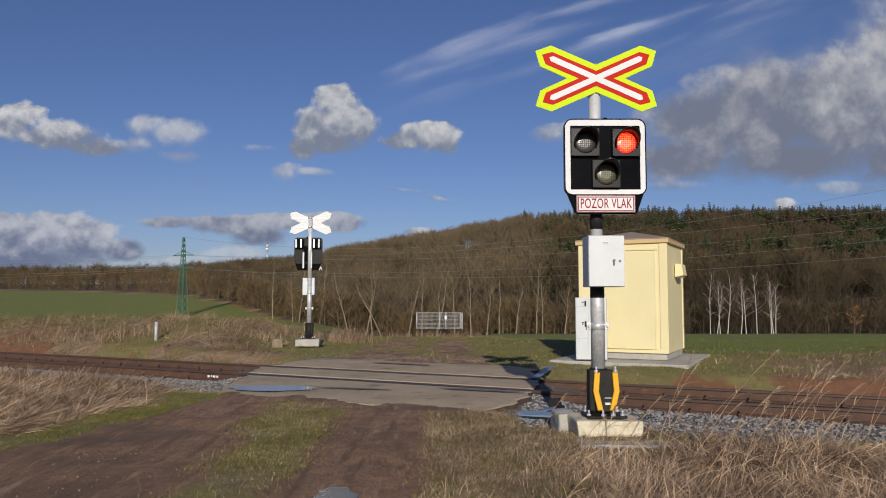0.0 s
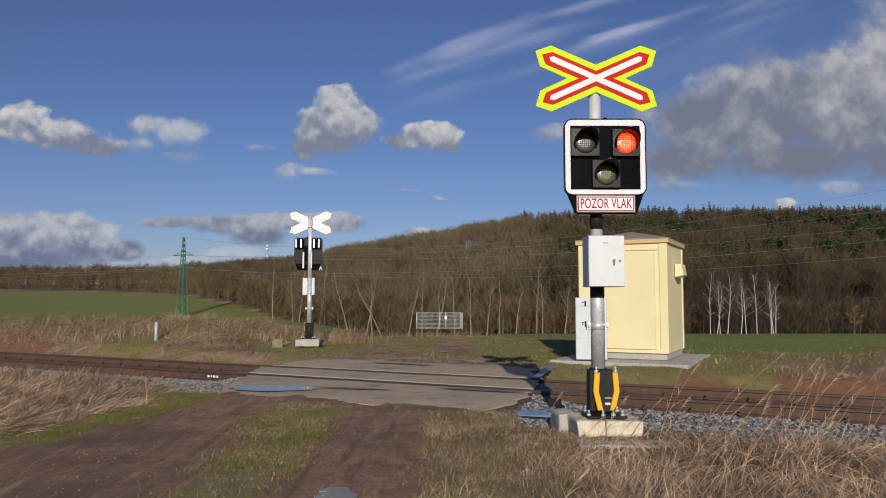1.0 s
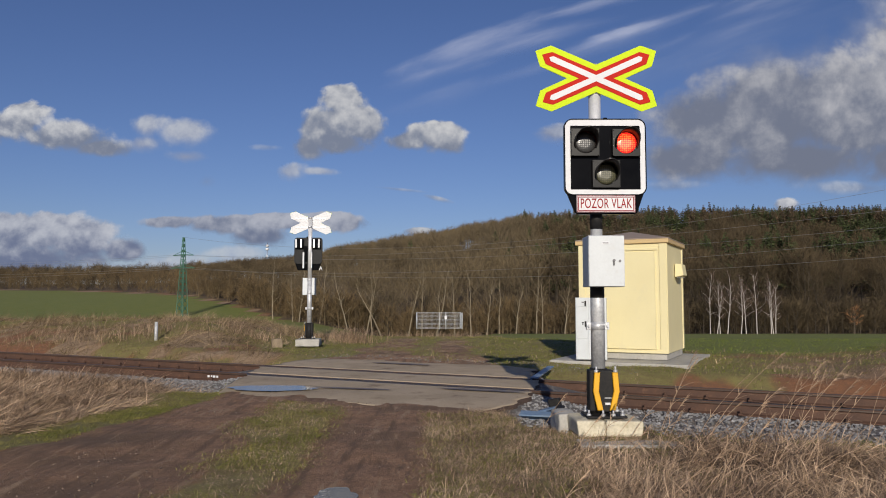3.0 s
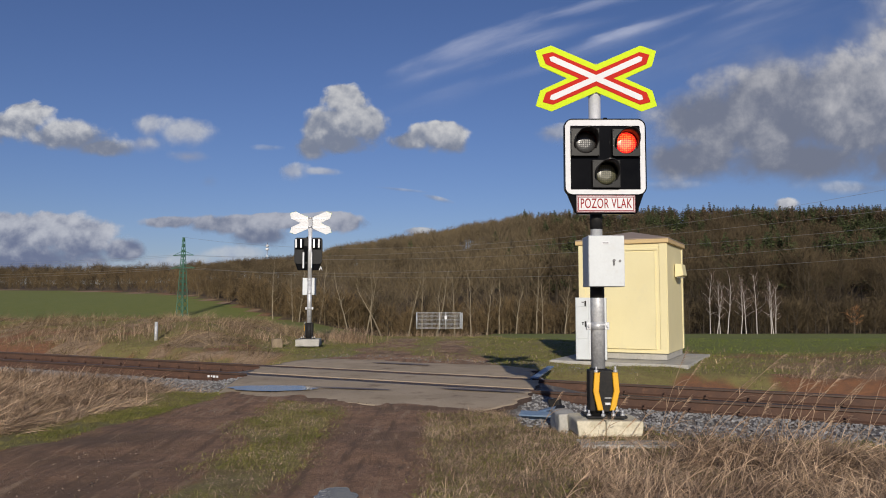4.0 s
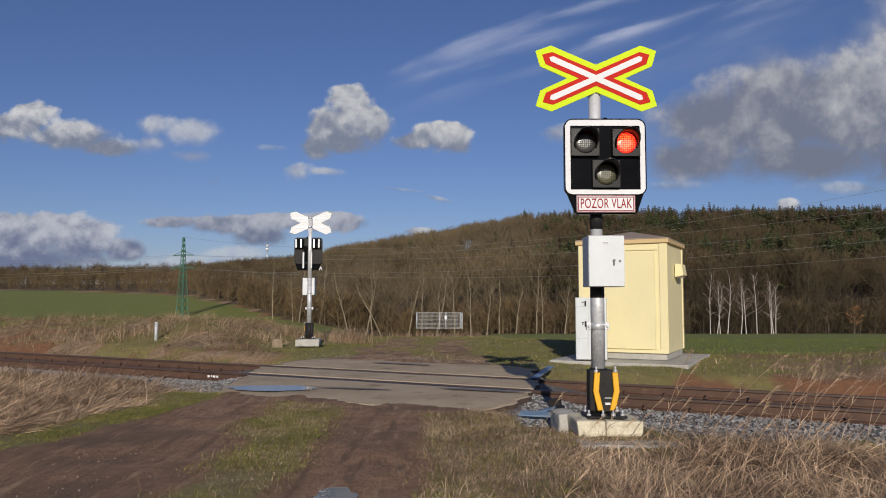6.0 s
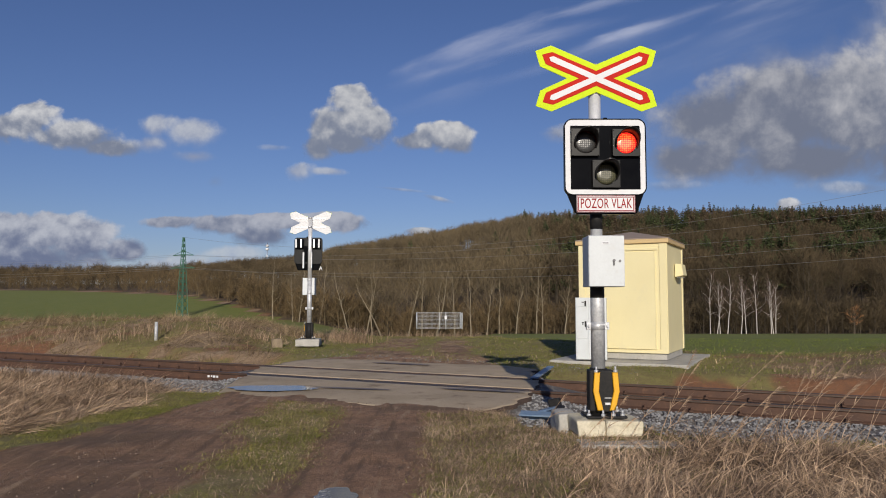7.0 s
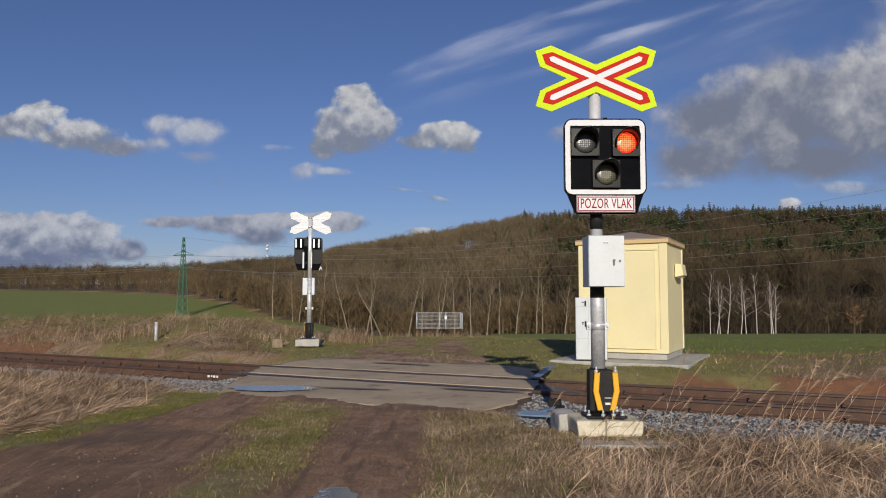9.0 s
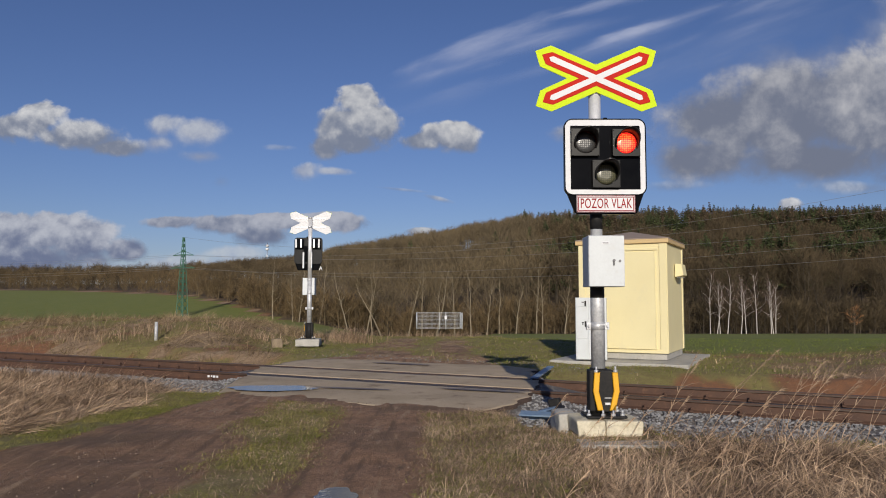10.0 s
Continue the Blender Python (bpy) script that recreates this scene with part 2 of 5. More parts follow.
TA = radians(27.0)
TU = np.array([math.cos(TA), -math.sin(TA)])
TN = np.array([math.sin(TA), math.cos(TA)])
TRACK_Y = 12.72


def track_sn(x, y):
    return x * TU[0] + (y - TRACK_Y) * TU[1], x * TN[0] + (y - TRACK_Y) * TN[1]


def track_xy(s, n):
    return s * TU[0] + n * TN[0], TRACK_Y + s * TU[1] + n * TN[1]


def panel_x(n):
    """Where the crossing's surface begins and ends, by the distance from the track."""
    return np.interp(n, [-3.3, 0.5, 3.4], [-3.3, -3.75, -2.75]), np.interp(n, [-3.3, -2.3, 0, 2.3, 3.6], [0.25, 0.95, 1.55, 1.78, 0.9])


def wood_edge(x):
    return np.interp(x, [-200, -132, -90, -60, -34, -20], [224, 222, 208, 172, 136, 113])


def height(x, y):
    s, n = track_sn(x, y)
    lx, rx = panel_x(n)
    road = sstep(-0.9, 0.3, np.minimum(x - lx, rx - x))
    z = (fbm(x, y, 0.9) - 0.5) * 0.10 + (fbm(x, y, 0.2) - 0.5) * 0.12
    z = z * sstep(0.2, 1.2, np.abs(x + 1.2) - 1.2)
    z = z + 0.10 * sstep(1.6, 3.5, x) * sstep(9, 6, y) + 0.06 * np.exp(-((x - 1.5) ** 2 + (y - 6.9) ** 2) / 0.6)
    z = z + 0.10 * sstep(-4.4, -6.0, x) * sstep(13, 9, y)
    bed = sstep(3.4, 2.4, np.abs(n))
    ditch = -0.30 + 0.12 * sstep(1.9, 1.2, np.abs(n))
    z = z * (1 - bed) + (ditch * (1 - road) - 0.03 * road) * bed
    bank = sstep(2.5, 6.5, n) * sstep(-4.9, -8.0, x) * sstep(42, 30, y)
    z = z + bank * (0.60 + 0.40 * (fbm(x, y, 0.35) - 0.5))
    z = z + 0.22 * sstep(2.6, 4.5, n) * sstep(5.5, 8, s) * sstep(24, 20, y) * (0.4 + 1.2 * fbm(x, y, 0.5))
    deep = np.interp(x, [-60, -20, -8, 2, 8], [0.35, 0.6, 1.3, 1.3, 1.0])
    start = np.interp(x, [2, 8], [27, 19])
    z = z - deep * (0.04 * np.clip(np.minimum(y, 120) - start, 0, None))
    crest = np.interp(x, [-300, -132, -86, -60, -42, 0, 27, 181, 600], [6.6, 5.9, 7.0, 10.5, 15, 24, 31, 35, 38])
    y0 = np.interp(x, [-132, -60, -30], [60, 100, 118])
    y1 = np.interp(x, [-132, -60, 0], [222, 270, 300])
    z = z + crest * np.clip((y - y0) / (y1 - y0), 0, 1) ** 1.15
    z = z + sstep(-50, -90, x) * np.clip(y - wood_edge(x) - 3, 0, 70) * 0.045
    return z + np.clip(y - 320, 0, 600) * 0.004


def masks(x, y):
    """How much of each ground there is: dirt, green, straw, ballast, field, litter, wet."""
    s, n = track_sn(x, y)
    lx, rx = panel_x(n)
    w = (fbm(x, y, 1.3) - 0.5) * 1.1
    near = sstep(-3.0, -3.4, n)
    left = np.interp(y, [4, 6.7, 8.2, 10.6], [-4.35, -3.96, -3.65, -3.3])
    mid_l = np.interp(y, [4, 5.1, 7, 10], [-2.0, -1.95, -2.0, -2.25])
    mid_r = np.interp(y, [4, 7, 10], [-1.15, -1.2, -1.35])
    far_l = np.interp(y, [17, 26, 40], [-2.4, -2.1, -2.0])
    far_r = np.interp(y, [16, 26, 40], [0.95, 0.75, 0.75])
    lane = sstep(-0.1, 0.22, x - left + 0.3 * w) * sstep(-0.1, 0.22, -0.08 - x + 0.35 * w) * (n < 0)
    median = sstep(-0.25, 0.25, x - mid_l + 0.5 * w) * sstep(-0.2, 0.2, mid_r - x + 0.5 * w) * sstep(10.5, 9.9, y + 0.4 * w)
    lane = lane * (1 - 0.9 * median)
    lane2 = sstep(-0.3, 0.3, x - far_l + w) * sstep(-0.3, 0.3, far_r - x + w) * (n > 0) * sstep(60, 30, y)
    crown = sstep(0.55, 0.2, np.abs(x + 0.5 + 0.3 * w)) * (n > 4.5)
    lane2 = lane2 * (1 - 0.6 * crown) * (0.45 + 0.55 * sstep(0.35, 0.6, fbm(x, y, 0.8)))
    panel = sstep(0, 0.2, x - lx) * sstep(0, 0.2, rx - x) * sstep(3.6, 3.3, np.abs(n))
    dirt = np.maximum(np.maximum(lane, lane2), panel)
    ballast = sstep(0.5, -0.4, np.abs(n) + 0.6 * w - np.interp(s, [-6, -3, 1.5, 2.6], [3.0, 2.4, 2.4, 3.9])) * (1 - panel) * (n < 1.6)
    ballast = ballast * (1 - sstep(-1.2, -1.6, n) * sstep(-3.9, -3.6, x) * sstep(0.95, 0.6, x))
    field = (1 - sstep(2.4, 1.2, np.abs(y + 2.0 - wood_edge(x))) * (x < -30)) * sstep(27, 34, y - np.interp(x, [-20, -3, 2, 7], [4, 8, 3, -12]) + 2 * w) * (y < wood_edge(x))
    litter = (y >= wood_edge(x)) * 1.0
    straw = np.zeros_like(x)
    straw = np.maximum(straw, sstep(0.2, 1.5, x + 1.4 * w - 0.25 * (y - 6)) * sstep(-4.15, -4.8, n + 0.5 * w))
    straw = np.maximum(straw, sstep(-4.40, -4.95, x + 0.5 * w - 0.135 * (y - 6.8)) * sstep(-1.9, -2.7, n + 0.6 * w + 0.8 * sstep(-7, -9, s)))
    straw = np.maximum(straw, sstep(1.7, 2.9, n + 1.6 * w) * sstep(-3.6, -5.2, x + 1.6 * w) * sstep(45, 38, y) * (0.3 + 0.7 * sstep(0.38, 0.52, fbm(x, y + 20, 0.55))))
    straw = np.maximum(straw, 0.55 * sstep(2.2, 3.6, n + 2.2 * w) * sstep(5.6, 7.0, x + w) * sstep(21, 17.5, y + 3 * w))
    straw = np.maximum(straw, sstep(2.4, 1.2, np.abs(y + 2.0 - wood_edge(x))) * (x < -30))
    straw = straw * sstep(0.55, 1.1, np.hypot(x - 1.55, (y - 6.9) * 1.2)) * sstep(0.8, 1.6, np.hypot(x + 4.2, (y - 20.6) * 0.8))
    straw = straw * (1 - dirt) * (1 - field) * (0.35 + 0.65 * sstep(0.30, 0.52, fbm(x + 40, y, 0.7)))
    bare = sstep(1.4, 2.0, n) * np.maximum(sstep(-4.2, -5.4, x), sstep(5.2, 6.4, x)) * sstep(6.0, 3.6, n) * sstep(0.40, 0.58, fbm(x + 9, y, 0.55)) * (1 - 0.6 * straw)
    soil = sstep(2.2, 3.4, x) * sstep(1.3, 1.7, n) * sstep(3.6, 2.6, n + 1.2 * w) * sstep(0.36, 0.50, fbm(x, y + 70, 0.8)) * (1 - 0.5 * straw)
    bare = np.maximum(bare, soil)
    green = (1 - dirt) * (1 - straw) * (1 - ballast) * (1 - litter) * (1 - bare) * (1 - field)
    wet = lane * sstep(0.45, 0.7, fbm(x, y, 0.5)) * 0.6
    return dict(dirt=dirt, green=green, straw=straw, ballast=np.maximum(ballast, 0.5 * lane2 * sstep(12, 6, n)), far=lane2, field=field, litter=litter, wet=wet, lane=np.maximum(lane, lane2))


def spread(lo, hi, core0, core1, step, grow):
    """Coordinates close together in the core and ever wider outside it."""
    v = list(np.arange(core0, core1 + 1e-6, step))
    d = step
    while v[-1] < hi:
        d *= grow
        v.append(v[-1] + d)
    d = step
    while v[0] > lo:
        d *= grow
        v.insert(0, v[0] - d)
    return np.array(v)


def ground_mat():
    m, ns, ln, b = nodes_of("field_and_track_soil")
    nt = m.node_tree
    co = ns.new("ShaderNodeTexCoord").outputs["Object"]
    big = noise_node(nt, co, 0.5, 6, 0.65)
    mid = noise_node(nt, co, 5, 6, 0.7)
    tiny = noise_node(nt, co, 45, 4, 0.7)
    grit = noise_node(nt, co, 160, 3, 0.7)
    mix = arith(nt, "ADD", arith(nt, "ADD", arith(nt, "MULTIPLY", mid, 0.45), arith(nt, "MULTIPLY", tiny, 0.35)), arith(nt, "MULTIPLY", grit, 0.2))
    v = ramp(nt, mix, 0.40, 0.60)

    def channels(name):
        a = ns.new("ShaderNodeAttribute")
        a.attribute_name = name
        sp = ns.new("ShaderNodeSeparateColor")
        ln.new(a.outputs["Color"], sp.inputs[0])
        return sp.outputs

    a, c = channels("cover_a"), channels("cover_b")

    def soft(k):
        return ramp(nt, arith(nt, "ADD", k, arith(nt, "MULTIPLY", arith(nt, "SUBTRACT", mix, 0.5), 0.9)), 0.3, 0.7)

    col = mixc(nt, v, (0.30, 0.135, 0.06), (0.19, 0.095, 0.05))
    col = mixc(nt, soft(a[1]), col, mixc(nt, v, (0.27, 0.24, 0.078), (0.19, 0.145, 0.060)))
    col = mixc(nt, soft(a[2]), col, mixc(nt, v, (0.40, 0.285, 0.175), (0.22, 0.145, 0.088)))
    col = mixc(nt, soft(c[0]), col, mixc(nt, v, (0.20, 0.19, 0.18), (0.12, 0.10, 0.09)))
    col = mixc(nt, soft(c[1]), col, mixc(nt, ramp(nt, big, 0.3, 0.7), (0.160, 0.184, 0.029), (0.188, 0.200, 0.036)))
    col = mixc(nt, soft(c[2]), col, mixc(nt, ramp(nt, mid, 0.35, 0.65), (0.135, 0.092, 0.050), (0.085, 0.060, 0.034)))
    dirtc = mixc(nt, v, (0.37, 0.215, 0.122), (0.20, 0.108, 0.060))
    dirtc = mixc(nt, ramp(nt, big, 0.45, 0.65), dirtc, (0.165, 0.099, 0.055))
    rut = noise_node(nt, co, 3.0, 6, 0.65, (2.6, 0.35, 1.0))
    dirtc = mixc(nt, ramp(nt, rut, 0.50, 0.66), dirtc, (0.155, 0.090, 0.050))
    dirtc = mixc(nt, ramp(nt, rut, 0.46, 0.30), dirtc, (0.36, 0.24, 0.145))
    col = mixc(nt, soft(a[0]), col, dirtc)
    ln.new(col, b.inputs["Base Color"])
    b.inputs["Roughness"].default_value = 0.9
    bp = ns.new("ShaderNodeBump")
    bp.inputs["Strength"].default_value = 0.9
    bp.inputs["Distance"].default_value = 0.05
    ln.new(mix, bp.inputs["Height"])
    ln.new(bp.outputs[0], b.inputs["Normal"])
    return m


def build_ground():
    xs = spread(-2500, 2500, -9, 9, 0.15, 1.07)
    ys = spread(-2500, 3500, 3.5, 20, 0.145, 1.05)
    gx, gy = np.meshgrid(xs, ys)
    x, y = gx.ravel(), gy.ravel()
    k = masks(x, y)
    flat = 1 - np.exp(-(((x + 0.73) ** 2 + (y - 5.1) ** 2) / 0.12) ** 2)
    z = height(x, y) + k["lane"] * (fbm(x, y, 2.0, 5) - 0.5) * 0.07 * (y < 40) * flat + (fbm(x, y, 4.0, 2) - 0.5) * 0.04 * (y < 30) * flat
    nx, ny = len(xs), len(ys)
    i = (np.arange(ny - 1)[:, None] * nx + np.arange(nx - 1)[None, :]).ravel()
    ob = mesh_np("ground", np.stack([x, y, z], 1), np.stack([i, i + 1, i + 1 + nx, i + nx], 1), [ground_mat()], None, True)
    for name, keys in (("cover_a", ("dirt", "green", "straw")), ("cover_b", ("ballast", "field", "litter"))):
        at = ob.data.color_attributes.new(name, "FLOAT_COLOR", "POINT")
        c = np.ones((len(x), 4), np.float32)
        for j, q in enumerate(keys):
            c[:, j] = k[q]
        at.data.foreach_set("color", c.ravel())
    return tagged(ob, "uneven ground of brown soil, verge and sown field", "ground", kind="structure")


build_ground()


# ---- crossing surface ----
def build_crossing():
    root = tagged(new("crossing_surface"), "worn brown-grey asphalt surface of the level crossing", "road", kind="structure")

    def slab(n0, n1, name):
        bm = bmesh.new()
        rows = []
        m, w = max(3, int((n1 - n0) / 0.16)), 44
        for j in range(m + 1):
            n = n0 + (n1 - n0) * j / m
            lx, rx = panel_x(n)
            jag = 0.22 if n1 - n0 > 1.5 else 0.10
            lx += jag * (noise.noise((n * 2.3, 1.0, 0)))
            rx += jag * (noise.noise((n * 2.3, 9.0, 0)))
            row = []
            for i in range(w + 1):
                x = float(lx + (rx - lx) * i / w)
                nn = n
                if j == 0 and n0 < -1.5:
                    nn += 0.30 * noise.noise((x * 1.2, 3.0, 0)) + 0.12 * noise.noise((x * 5, 4.0, 0))
                if j == m and n1 > 1.5:
                    nn += 0.30 * noise.noise((x * 1.2, 7.0, 0)) + 0.12 * noise.noise((x * 5, 5.0, 0))
                s = (x - nn * TN[0]) / TU[0]
                px, py = track_xy(s, nn)
                fall = 0.045 * max(0.0, abs(nn) - 2.6)
                row.append(bm.verts.new((px, py, -0.004 - fall + (0.004 + 0.016 * min(1.0, max(0.0, abs(nn) - 0.9))) * (0.5 + noise.noise((px * 0.9, py * 0.9, 0))))))
            rows.append(row)
        for j in range(m):
            for i in range(w):
                bm.faces.new((rows[j][i], rows[j][i + 1], rows[j + 1][i + 1], rows[j + 1][i]))
        top = list(bm.faces)
        keep = set(top)
        for f in top:
            f.smooth = True
        edge = [e for e in bm.edges if e.is_boundary]
        r = bmesh.ops.extrude_edge_only(bm, edges=edge)
        for v in r["geom"]:
            if isinstance(v, bmesh.types.BMVert):
                v.co.z = -0.16
        for f in bm.faces:
            f.material_index = 0 if f in keep else 1
        return part(name, bm, [M_PANEL, M_SLEEPER], root)

    slab(-3.2, -0.805, "outer_panel")
    slab(-0.645, 0.645, "inner_panel")
    slab(0.805, 3.4, "outer_panel")


build_crossing()


def puddle(cx, cy, rx, ry, z, seed, turn=0.0, label="shallow muddy puddle reflecting the sky"):
    bm = bmesh.new()
    vs = []
    for i in range(40):
        a = 2 * math.pi * i / 40
        k = 1 + 0.25 * noise.noise((math.cos(a) * 1.3 + seed, math.sin(a) * 1.3, seed)) + 0.2 * noise.noise((math.cos(a) * 4, math.sin(a) * 4, seed))
        x, y = rx * k * math.cos(a), ry * k * math.sin(a)
        vs.append(bm.verts.new((cx + x * math.cos(turn) - y * math.sin(turn), cy + x * math.sin(turn) + y * math.cos(turn), z)))
    c = bm.verts.new((cx, cy, z))
    for i in range(40):
        bm.faces.new((c, vs[i], vs[(i + 1) % 40]))
    return tagged(part("puddle", bm, M_WATER), label, "puddle", kind="structure")


puddle(-2.62, 11.28, 0.66, 0.36, 0.022, 2.0, -0.08)
M_DAMP = mat("damp_asphalt", (0.15, 0.11, 0.08), (0.24, 0.18, 0.13), 4, 45, 0.5, 0, 0.3, depth=0.006, spec=0.4)


def damp_patch(cx, cy, rx, ry, seed, turn):
    ob = puddle(cx, cy, rx, ry, 0.0225, seed, turn, "dark damp patch on the worn asphalt")
    ob.name = "damp_patch"
    ob.data.materials[0] = M_DAMP


damp_patch(-1.35, 11.25, 0.62, 0.07, 11.0, -0.30)
damp_patch(0.55, 11.05, 0.75, 0.08, 12.0, -0.42)
damp_patch(-0.9, 15.6, 0.75, 0.12, 13.0, -0.45)
puddle(-0.74, 5.14, 0.15, 0.24, 0.008, 5.0, 0.2)


# ---- track ----
def build_rail(n, label):
    """A rail with head, web and foot, and its fastenings."""
    root = tagged(new("rail"), label, "rail", "rails of the track")
    prof = [(-0.0625, -0.172), (0.0625, -0.172), (0.0625, -0.160), (0.012, -0.140), (0.009, -0.046), (0.034, -0.034), (0.035, -0.006), (0.028, 0.0), (-0.028, 0.0), (-0.035, -0.006), (-0.034, -0.034), (-0.009, -0.046), (-0.012, -0.140), (-0.0625, -0.160)]
    m = n + math.copysign(0.035, n)
    for name, sel, mm in (("rail_body", prof, M_RUST), ("rail_head", [(-0.028, 0.0015), (0.028, 0.0015), (0.034, -0.007), (0.036, -0.030), (-0.036, -0.030), (-0.034, -0.007)], M_HEAD)):
        bm = bmesh.new()
        prev = None
        for s in (-60, -30, -15, -5, 0, 5, 15, 40):
            cur = []
            for d, z in sel:
                x, y = track_xy(s, m + d)
                cur.append(bm.verts.new((x, y, z)))
            if prev:
                for i in range(len(sel)):
                    j = (i + 1) % len(sel)
                    bm.faces.new((prev[i], prev[j], cur[j], cur[i]))
            prev = cur
        part(name, bm, mm, root)
    bm = bmesh.new()
    box(bm, (0, 0, 0), (0.06, 0.045, 0.03), 0.006, 1)
    cyl(bm, (0, 0, 0.01), (0, 0, 0.055), 0.017, 0.014, 6)
    proto = bm
    me = None
    for s in np.arange(-24, 14, 0.62):
        lx, rx = panel_x(n)
        for side in (-1, 1):
            x, y = track_xy(s + 0.3, m + side * 0.085)
            if lx - 0.1 < x < rx + 0.1:
                continue
            if me is None:
                ob = part("rail_clip", proto, M_RUST, root)
                me = ob.data
            else:
                ob = new("rail_clip", me)
                ob.parent = root
            ob.matrix_basis = pose(x, y, -0.148, 0, 0, -27)
    return root


near_rail = build_rail(-0.7175, "rusty brown steel rail in front, with clips")
build_rail(0.7175, "rusty brown steel rail behind, with clips")


for ds, w in ((0.0, 0.05), (0.075, 0.03), (0.14, 0.06), (0.22, 0.045)):
    bm = box(bmesh.new(), (0, 0, 0), (w, 0.004, 0.04))
    ob = part("paint_mark", bm, M_WHITE, near_rail, "white painted mark")
    ob.matrix_basis = pose(*track_xy(-4.62 + ds, -0.772), -0.092, 0, 0, -27)


def build_sleepers():
    bm = box(bmesh.new(), (0, 0, 0), (0.25, 2.4, 0.16), 0.015, 1)
    first = tagged(part("sleeper", bm, M_SLEEPER), "dark brown sleeper under the rails, dusty with rust", "sleeper", "sleepers of the track")
    first.matrix_world = pose(*track_xy(-23.7, 0), -0.262, 0, 0, -27)
    for s in np.arange(-23.08, 14, 0.62):
        x, y = track_xy(s, 0)
        lx, rx = panel_x(0)
        if lx - 0.3 < x < rx + 0.3:
            continue
        copy_thing(first, pose(x, y, -0.262, 0, 0, -27))


build_sleepers()


def stone_field(name, xs, ys, zs, size, label, seed, material):
    """Many small broken stones in one mesh."""
    r = np.random.default_rng(seed)
    n = len(xs)
    base = np.array([[0, 0, 1], [1, 0, 0.1], [0.3, 0.95, 0], [-0.8, 0.6, 0.1], [-0.8, -0.6, -0.1], [0.3, -0.95, 0.1], [0, 0, -1]], float)
    tri = np.array([[0, i, i % 5 + 1] for i in range(1, 6)] + [[6, i % 5 + 1, i] for i in range(1, 6)])
    v = base[None] * (1 + 0.35 * (r.random((n, 7, 3)) - 0.5))
    v = v * (size * (0.6 + 0.8 * r.random((n, 1, 1)))) * np.array([1.0, 0.8, 0.65])
    a, t = r.random(n) * 6.28, (r.random(n) - 0.5) * 1.6
    ca, sa, ct, st = np.cos(a)[:, None], np.sin(a)[:, None], np.cos(t)[:, None], np.sin(t)[:, None]
    x, y, z = v[..., 0], v[..., 1], v[..., 2]
    y, z = y * ct - z * st, y * st + z * ct
    x, y = x * ca - y * sa, x * sa + y * ca
    P = np.stack([x + xs[:, None], y + ys[:, None], z + zs[:, None]], 2).reshape(-1, 3)
    T = (tri[None] + 7 * np.arange(n)[:, None, None]).reshape(-1, 3)
    return tagged(mesh_np(name, P, T, [material]), label, name.replace("_", " "), kind="stuff")


def build_ballast():
    r = np.random.default_rng(3)
    s, n = r.uniform(-14, 8, 90000), r.uniform(-4.7, 1.5, 90000)
    x, y = track_xy(s, n)
    lx, rx = panel_x(n)
    k = masks(x, y)["ballast"] * (n < 1.6)
    keep = (r.random(len(x)) < k) & ~((n < -1.4) & (x > -3.6) & (x < 0.85)) & ((x < lx - 0.02) | (x > rx + 0.02)) & ((np.abs(n) > 0.85) | (r.random(len(x)) < 0.35)) & (np.abs(np.abs(n) - 0.75) > 0.10)
    x, y, n = x[keep][:20000], y[keep][:20000], n[keep][:20000]
    z = height(x, y) + 0.008 - 0.02 * (np.abs(n) < 0.7)
    stone_field("ballast", x, y, z, 0.022, "grey broken stone ballast beside the rails", 4, M_STONE)


build_ballast()


